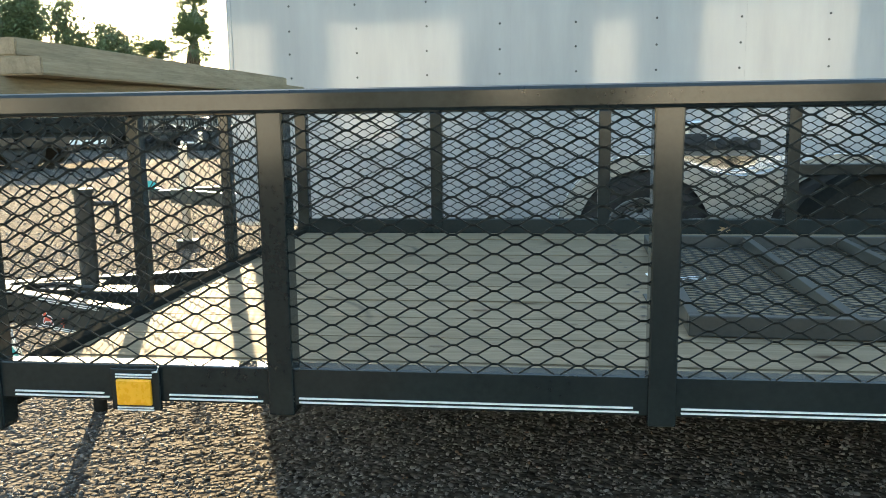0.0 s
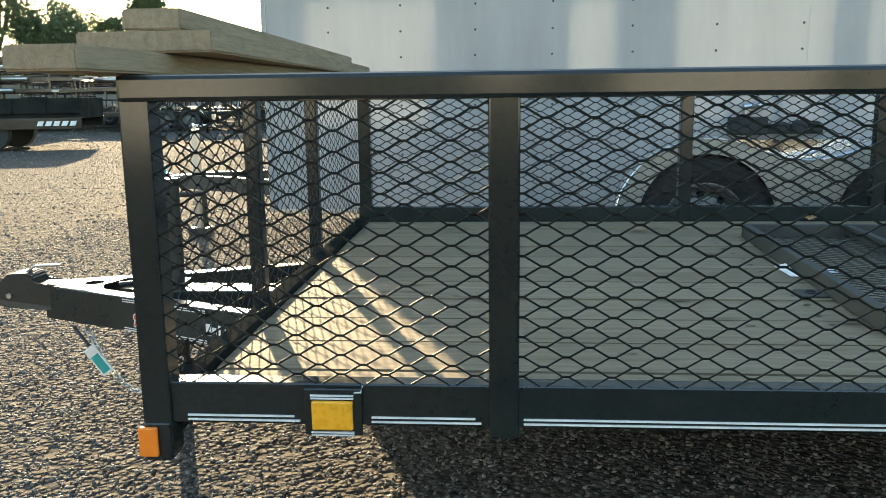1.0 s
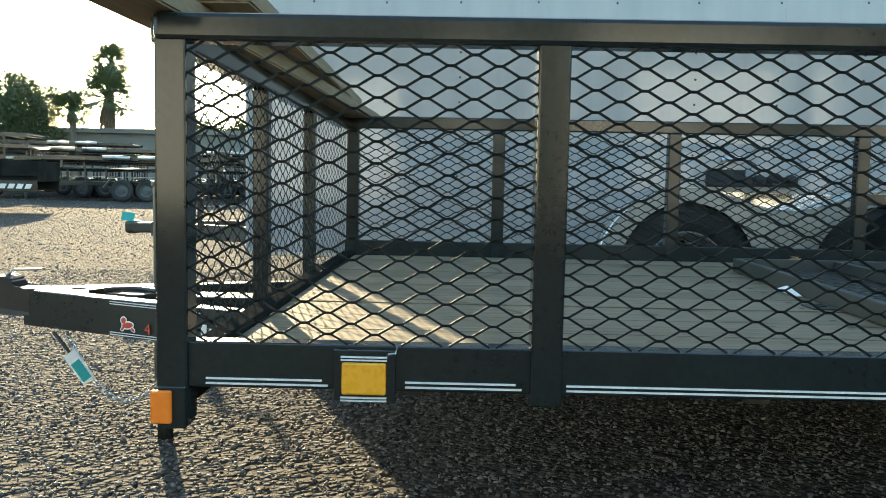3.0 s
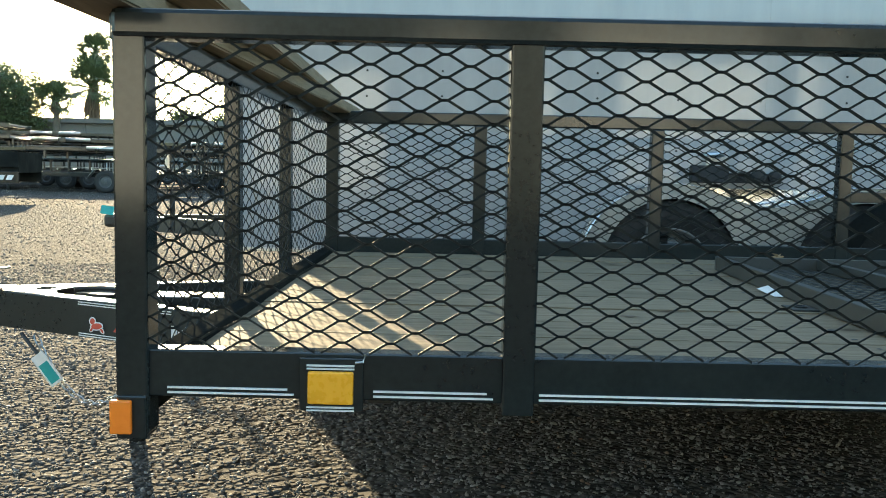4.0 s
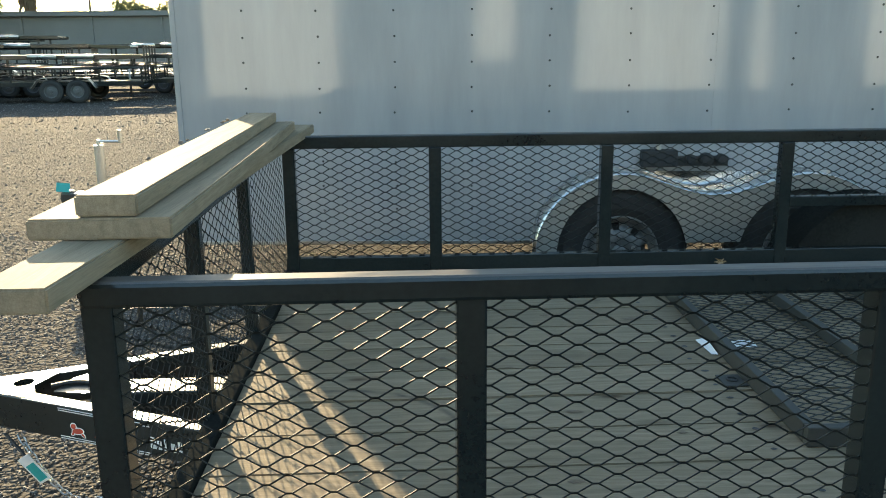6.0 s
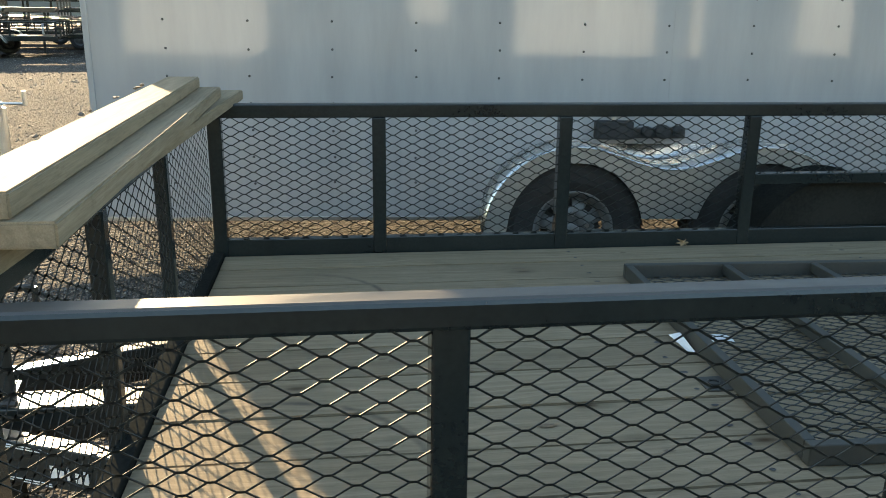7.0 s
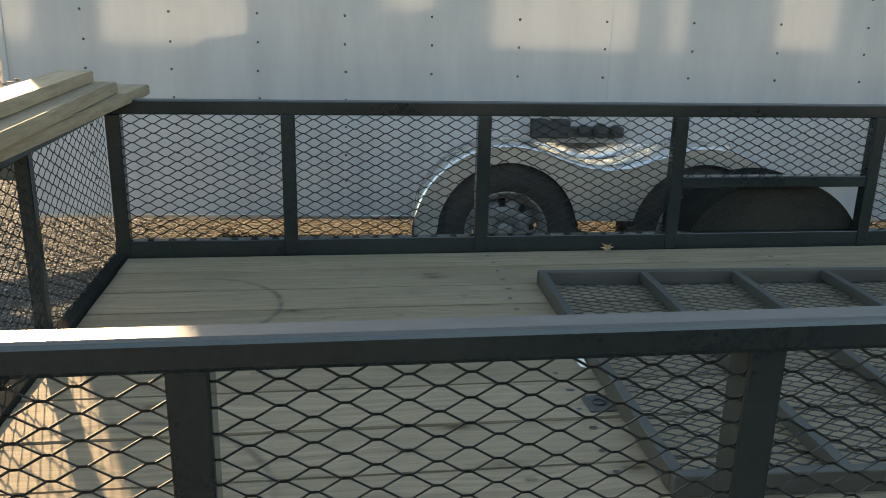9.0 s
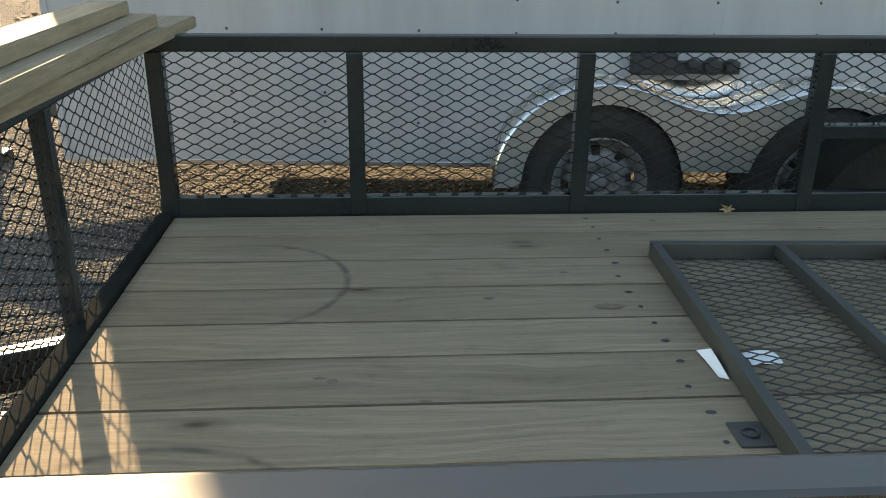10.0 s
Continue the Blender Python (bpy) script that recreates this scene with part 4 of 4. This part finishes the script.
boxed("chassis_beam", BLACK, dump, -3.2, 2.2, 0.94, 1.02, 0.42, 0.64, bevel=0.008)
for x in (-0.45, 0.45):
    for y in (-0.93, 0.7):
        bm = bmesh.new()
        bar(bm, (x, y, 0.38), (x, y + 0.23, 0.38), 0.38, sides=24)
        part("tyre", bm, RUBBER, dump)
for k in range(5):
    bm = bmesh.new()
    box(bm, 1.40 + 0.15 * k, 1.505 + 0.15 * k, -1.026, -1.02, 0.485, 0.575)
    for v in bm.verts:
        v.co.x += (v.co.z - 0.53) * 0.45
    part("lettering_bar", bm, STRIPE, dump)

# ---- distance: long shed, trees, palms, pole line ----
shed = thing("long_shed", "long low grey sheet-metal shed at the lot's edge", "building", (-15, 62, 0))
boxed("wall", SHED, shed, -55, 60, 0, 5, 0, 4.0)
boxed("roof", SHED, shed, -55.5, 60.5, -0.5, 5.5, 4.0, 4.35)
for k in range(22):
    boxed("wall_rib", SHED, shed, -52 + 5 * k, -51.8 + 5 * k, -0.12, 0, 0, 4.0)


def frond_mesh(length, seed):
    """Fan-palm leaf: a long bare stalk and a fan of stiff blades, split at the tips."""
    rnd = random.Random(seed)
    bm = bmesh.new()
    n, base = 19, Vector((length * 0.50, 0, 0.0))
    for k in range(n):
        a = radians(-105 + 210 * k / (n - 1)) + rnd.uniform(-0.05, 0.05)
        reach = length * 0.56 * (0.80 + 0.20 * math.cos(a)) * rnd.uniform(0.85, 1.1)
        out, across = Vector((math.cos(a), math.sin(a), 0)), Vector((-math.sin(a), math.cos(a), 0)) * length * 0.026
        mid = base + out * reach * 0.62 + Vector((0, 0, 0.03 * length))
        tip = base + out * reach + Vector((0, 0, -0.10 * length * rnd.uniform(0.3, 1.4)))
        vs = [bm.verts.new(p) for p in (base - across * 0.12, base + across * 0.12, mid + across, mid - across)]
        bm.faces.new(vs)
        bm.faces.new((vs[3], vs[2], bm.verts.new(tip)))
    box(bm, 0, length * 0.53, -0.022, 0.022, -0.015, 0.012)
    return mesh_of("frond", bm, FROND)


FRONDS = [frond_mesh(1.0, k) for k in range(4)]


def palm(x, y, height, reach, skirt, seed):
    rnd = random.Random(seed)
    root = thing("palm_tree", "tall fan palm with shaggy green crown", "palm tree", (x, y, 0), "palms")
    bm = bmesh.new()
    lean = rnd.uniform(-0.2, 0.2)
    pts = [Vector((lean * (t / 8) ** 2, 0, height * t / 8)) for t in range(9)]
    for k, (a, b) in enumerate(zip(pts, pts[1:])):
        bar(bm, a, b, 0.30 - 0.014 * k, 0.30 - 0.014 * (k + 1), sides=12)
    part("trunk", bm, BARK, root)
    bm = bmesh.new()
    for k in range(120):
        a, drop = rnd.uniform(0, 6.28), skirt * rnd.uniform(0.35, 1.0)
        p = pts[-1] + Vector((0.2 * math.cos(a), 0.2 * math.sin(a), -rnd.uniform(0, 0.3) * skirt))
        q = p + Vector((rnd.uniform(0.05, 0.24) * skirt * math.cos(a), rnd.uniform(0.05, 0.24) * skirt * math.sin(a), -drop))
        bar(bm, p, q, 0.03, 0.075, sides=4)
    part("dead_skirt", bm, BARK, root, "brown hanging dead fronds")
    for k in range(28):
        a, up = k * 2.4 + rnd.uniform(-0.2, 0.2), radians(86 - 116 * k / 27 + rnd.uniform(-9, 9))
        f = new("frond", FRONDS[k % 4])
        f.parent = root
        s_k = reach * rnd.uniform(0.9, 1.15)
        f.matrix_basis = Matrix.Translation(pts[-1]) @ Matrix.Rotation(a, 4, "Z") @ Matrix.Rotation(-up, 4, "Y") @ Matrix.Rotation(rnd.uniform(-0.6, 0.6), 4, "X") @ Matrix.Diagonal((s_k, s_k, s_k, 1))
    return root


palm(-30.9, 74, 10.7, 2.2, 1.1, 1)
palm(-30.3, 71, 7.5, 3.0, 2.3, 2)
palm(-26.6, 57, 5.2, 1.8, 0.7, 3)


def leaf_clump():
    """A ragged handful of small leaf cards on twigs, shared by the crowns."""
    rnd = random.Random(5)
    verts, faces = [], []
    for k in range(150):
        c = Vector((rnd.gauss(0, 0.34), rnd.gauss(0, 0.34), rnd.gauss(0, 0.26)))
        r = Euler((rnd.uniform(0, 6), rnd.uniform(0, 6), rnd.uniform(0, 6))).to_matrix()
        for p in ((-0.10, 0, 0), (0, -0.045, 0.01), (0.11, 0, 0), (0, 0.045, 0.01)):
            verts.append(c + r @ Vector(p))
        faces.append(tuple(range(4 * k, 4 * k + 4)))
    return verts, faces


CLUMP = leaf_clump()


def broad_tree(x, y, height, wide, seed, clumps=100):
    rnd = random.Random(seed)
    root = thing("broadleaf_tree", "leafy dark green tree with uneven crown", "tree", (x, y, 0), "trees behind the lot")
    bm = bmesh.new()
    fork = Vector((0, 0, height * 0.32))
    bar(bm, (0, 0, 0), fork, 0.26, 0.2, sides=10)
    tips = []
    for k in range(7):
        a = 6.28 * k / 7 + rnd.uniform(-0.3, 0.3)
        tip = Vector((wide * 0.62 * math.cos(a), wide * 0.62 * math.sin(a), height * rnd.uniform(0.6, 0.88)))
        bar(bm, fork, tip, 0.13, 0.04, sides=7)
        tips.append(tip)
    part("trunk", bm, BARK, root)
    verts, faces = [], []
    for k in range(clumps):
        t = rnd.choice(tips)
        c = t * rnd.uniform(0.75, 1.12) + Vector((rnd.gauss(0, wide * 0.2), rnd.gauss(0, wide * 0.2), rnd.gauss(0, height * 0.08)))
        m, s_k = Euler((rnd.uniform(0, 6), rnd.uniform(0, 6), 0)).to_matrix(), rnd.uniform(0.7, 1.5)
        base = len(verts)
        verts += [c + m @ (v * s_k) for v in CLUMP[0]]
        faces += [tuple(base + i for i in f) for f in CLUMP[1]]
    data = bpy.data.meshes.new("crown")
    data.from_pydata(verts, [], faces)
    data.materials.append(FOLIAGE)
    crown_ob = new("crown", data)
    crown_ob.parent = root
    return root


for k, (x, y, h, w) in enumerate(((-37.4, 60, 12.2, 3.3), (-34.0, 61, 9.2, 2.7), (-31.6, 60.5, 7.0, 2.0), (-41.5, 60, 11.8, 3.8), (-39.4, 58, 9.6, 3.0), (-45.5, 60, 12.0, 4.0), (-24.0, 78, 5.9, 2.4), (-21.0, 80, 6.3, 2.6))):
    broad_tree(x, y, h, w, 20 + k)

for x in (-30.0, -8.0, -52.0):
    pole = thing("utility_pole", "wooden utility pole with a crossarm and wires", "pole", (x + 1.0, 82, 0), "utility poles")
    bm = bmesh.new()
    bar(bm, (0, 0, 0), (0, 0, 8.3), 0.15, 0.11, sides=10)
    part("mast", bm, BARK, pole)
    boxed("crossarm", BARK, pole, -0.9, 0.9, -0.06, 0.06, 7.6, 7.75)
for z, y in ((7.78, 82.0), (8.25, 82.0)):
    for a, b in ((-51, -29), (-29, -7)):
        bm = bmesh.new()
        tube(bm, [Vector((a + (b - a) * t / 8, y, z - 0.7 * 4 * (t / 8) * (1 - t / 8))) for t in range(9)], 0.02, 5)
        tagged(part("overhead_wire", bm, WIRE), "thin dark overhead wire between poles", "wire")

# ---- unseen sunlit backdrop behind the camera's back, added for its reflections ----
backdrop = thing("yard_building", "long dark unseen backdrop with pale sunlit panels, added for reflections", "building", (0, -13, 0), kind="structure")
boxed("wall", DARK_BACKDROP, backdrop, -26, 34, -0.3, 0, 0, 4.2)
boxed("roof", DARK_BACKDROP, backdrop, -26.3, 34.3, -5, 0.4, 4.2, 4.4)
# Pale panels set where bright patches mirror in the skin and rails.
for x0, x1, z0, z1 in ((-21, -17.5, 0.4, 3.4), (-14.5, -11.6, 0.4, 3.0), (-10.4, -8.2, 0.4, 3.4), (-6.5, -3.1, 0.3, 3.3), (0.2, 1.2, 1.15, 3.1), (2.65, 5.95, 0.35, 3.5), (6.75, 7.1, 0.35, 3.5), (9.3, 10.6, 0.5, 3.0), (12.6, 15.5, 0.4, 3.0), (18.5, 24.0, 0.4, 3.4)):
    boxed("door_panel", PALE, backdrop, x0, x1, 0.0, 0.05, z0, z1, bevel=0.01)

# ---- deck boards ----
SEAMS = (0.056, 0.220, 0.415, 0.610, 0.805, 1.008, 1.205, 1.382, 1.580, 1.772, 1.975, 2.154)
bm = bmesh.new()
box(bm, -2.1, 2.1, -0.5, 0.5, -0.036, 0)
bmesh.ops.bevel(bm, geom=[e for e in bm.edges if abs(e.verts[0].co.x - e.verts[1].co.x) > 1 and e.verts[0].co.z > -0.01], offset=0.004, segments=2, affect="EDGES")
board_mesh = mesh_of("board", bm, DECK)
screw_bm = bmesh.new()
lathe(screw_bm, [(0.0075, 0.0006), (0.006, 0.0010), (0.004, 0.0004), (0.0005, 0.0003)], (0, 0, 0), "z", 8)
screw_mesh = mesh_of("screw", screw_bm, SCREW)
for a, b in zip(SEAMS, SEAMS[1:]):
    data = board_mesh.copy()
    for v in data.vertices:
        v.co.y *= (b - a - 0.0085)
    board = new("board", data)
    board.parent = trailer
    board.location = (2.22, (a + b) / 2, DECK_Z + random.uniform(-0.0015, 0.001))
    for x in (1.457, 2.6, 3.8):
        for f in (0.25, 0.75):
            sc = new("screw", screw_mesh)
            sc.parent = trailer
            sc.location = (x + random.uniform(-0.012, 0.012), a + (b - a) * f + random.uniform(-0.01, 0.01), DECK_Z + 0.001)
            sc.scale = (random.uniform(0.8, 1.7), random.uniform(0.7, 1.0), 1)

KNOT = paint("wood_knot", (0.085, 0.058, 0.034), (0.19, 0.138, 0.085), (0.6, 0.8), scale=40.0)
for x, y, rx, ry in ((1.218, 1.902, 0.030, 0.010), (1.301, 1.662, 0.014, 0.007), (1.073, 1.505, 0.016, 0.007), (1.374, 1.443, 0.038, 0.016), (0.842, 1.499, 0.007, 0.005), (0.692, 1.103, 0.012, 0.012), (0.664, 1.118, 0.016, 0.006), (0.888, 1.018, 0.014, 0.006), (0.529, 1.875, 0.018, 0.007), (1.68, 2.074, 0.013, 0.006), (2.211, 1.99, 0.017, 0.006), (1.02, 0.70, 0.022, 0.009), (1.26, 0.56, 0.014, 0.006), (0.95, 0.34, 0.02, 0.008)):
    bm = bmesh.new()
    rim_v = []
    for k in range(16):
        a, w = 2 * math.pi * k / 16, 1 + 0.18 * math.sin(3.0 * k + 20 * x)
        rim_v.append(bm.verts.new((rx * w * math.cos(a), ry * w * math.sin(a), 0.0)))
    inner = [bm.verts.new((v.co.x * 0.6, v.co.y * 0.6, 0.0009)) for v in rim_v]
    for k in range(16):
        bm.faces.new((rim_v[k], rim_v[(k + 1) % 16], inner[(k + 1) % 16], inner[k]))
    bm.faces.new(inner)
    knot = part("knot", bm, KNOT, trailer)
    knot.location = (x, y, DECK_Z + 0.0012)
for k in range(7):
    bm = bmesh.new()
    bmesh.ops.create_icosphere(bm, subdivisions=1, radius=1.0)
    for v in bm.verts:
        v.co *= random.uniform(0.7, 1.25)
    bm.transform(Matrix.Diagonal((random.uniform(0.004, 0.012), random.uniform(0.008, 0.026), random.uniform(0.002, 0.006), 1)))
    bit = part("bark_flake", bm, BARK)
    y = (0.62, 0.95, 1.02, 1.32, 1.58, 1.63, 1.70)[k]
    bit.location = (0.022 - 0.037 * (y - 0.12) + random.uniform(0.0, 0.006), y, 1.1402)
    tagged(bit, "small brown bark flake on the top board", "bark", "bark flakes")

# ---- loose stones on the gravel ----
def scatter(count, x0, x1, y0, y1, small, large, seed):
    rng = np.random.default_rng(seed)
    ico = bmesh.new()
    bmesh.ops.create_icosphere(ico, subdivisions=1, radius=1.0)
    base = np.array([v.co[:] for v in ico.verts])
    tris = np.array([[v.index for v in f.verts] for f in ico.faces])
    ico.free()
    nv = len(base)
    size = small + (large - small) * rng.random(count) ** 2.6
    c = np.stack([rng.uniform(x0, x1, count), rng.uniform(y0, y1, count), size * rng.uniform(-0.3, 0.28, count)], 1)
    q = rng.normal(size=(count, 4))
    q /= np.linalg.norm(q, axis=1, keepdims=True)
    w, x, y, z = q.T
    rot = np.stack([1 - 2 * (y * y + z * z), 2 * (x * y - z * w), 2 * (x * z + y * w), 2 * (x * y + z * w), 1 - 2 * (x * x + z * z), 2 * (y * z - x * w), 2 * (x * z - y * w), 2 * (y * z + x * w), 1 - 2 * (x * x + y * y)], 1).reshape(-1, 3, 3)
    axes = size[:, None] * np.stack([np.ones(count), rng.uniform(0.6, 1.0, count), rng.uniform(0.28, 0.62, count)], 1)
    local = base[None] * axes[:, None] * (1 + 0.28 * rng.normal(size=(count, nv, 1)).clip(-1.5, 1.5))
    pts = np.einsum("nij,nvj->nvi", rot, local) * np.array([1, 1, 0.75]) + c[:, None]
    faces = (tris[None] + nv * np.arange(count)[:, None, None]).reshape(-1)
    data = bpy.data.meshes.new("loose_gravel")
    data.vertices.add(count * nv)
    data.vertices.foreach_set("co", pts.astype(np.float32).ravel())
    data.loops.add(len(faces))
    data.loops.foreach_set("vertex_index", faces.astype(np.int32))
    data.polygons.add(len(faces) // 3)
    data.polygons.foreach_set("loop_start", np.arange(0, len(faces), 3, dtype=np.int32))
    data.update(calc_edges=True)
    data.materials.append(STONES)
    return new("loose_gravel", data)


tagged(scatter(70000, -2.6, 2.9, -0.4, 3.0, 0.0035, 0.0105, 3), "loose brown and grey gravel stones on the ground", "gravel", kind="stuff")
tagged(scatter(15000, -2.6, 0.3, 3.0, 5.3, 0.005, 0.012, 6), "loose grey gravel stones beside the cargo trailer", "gravel", kind="stuff")
tagged(scatter(12000, -7.0, -2.6, 0.8, 5.2, 0.005, 0.016, 5), "loose brown and grey gravel stones beside the lane", "gravel", kind="stuff")
tagged(scatter(26000, -9.0, 0.0, 5.2, 14.0, 0.005, 0.017, 4), "loose brown and grey gravel stones farther off", "gravel", kind="stuff")
tagged(scatter(11000, -18.0, -2.0, 14.0, 30.0, 0.012, 0.034, 7), "coarse gravel stones across the far lot", "gravel", kind="stuff")
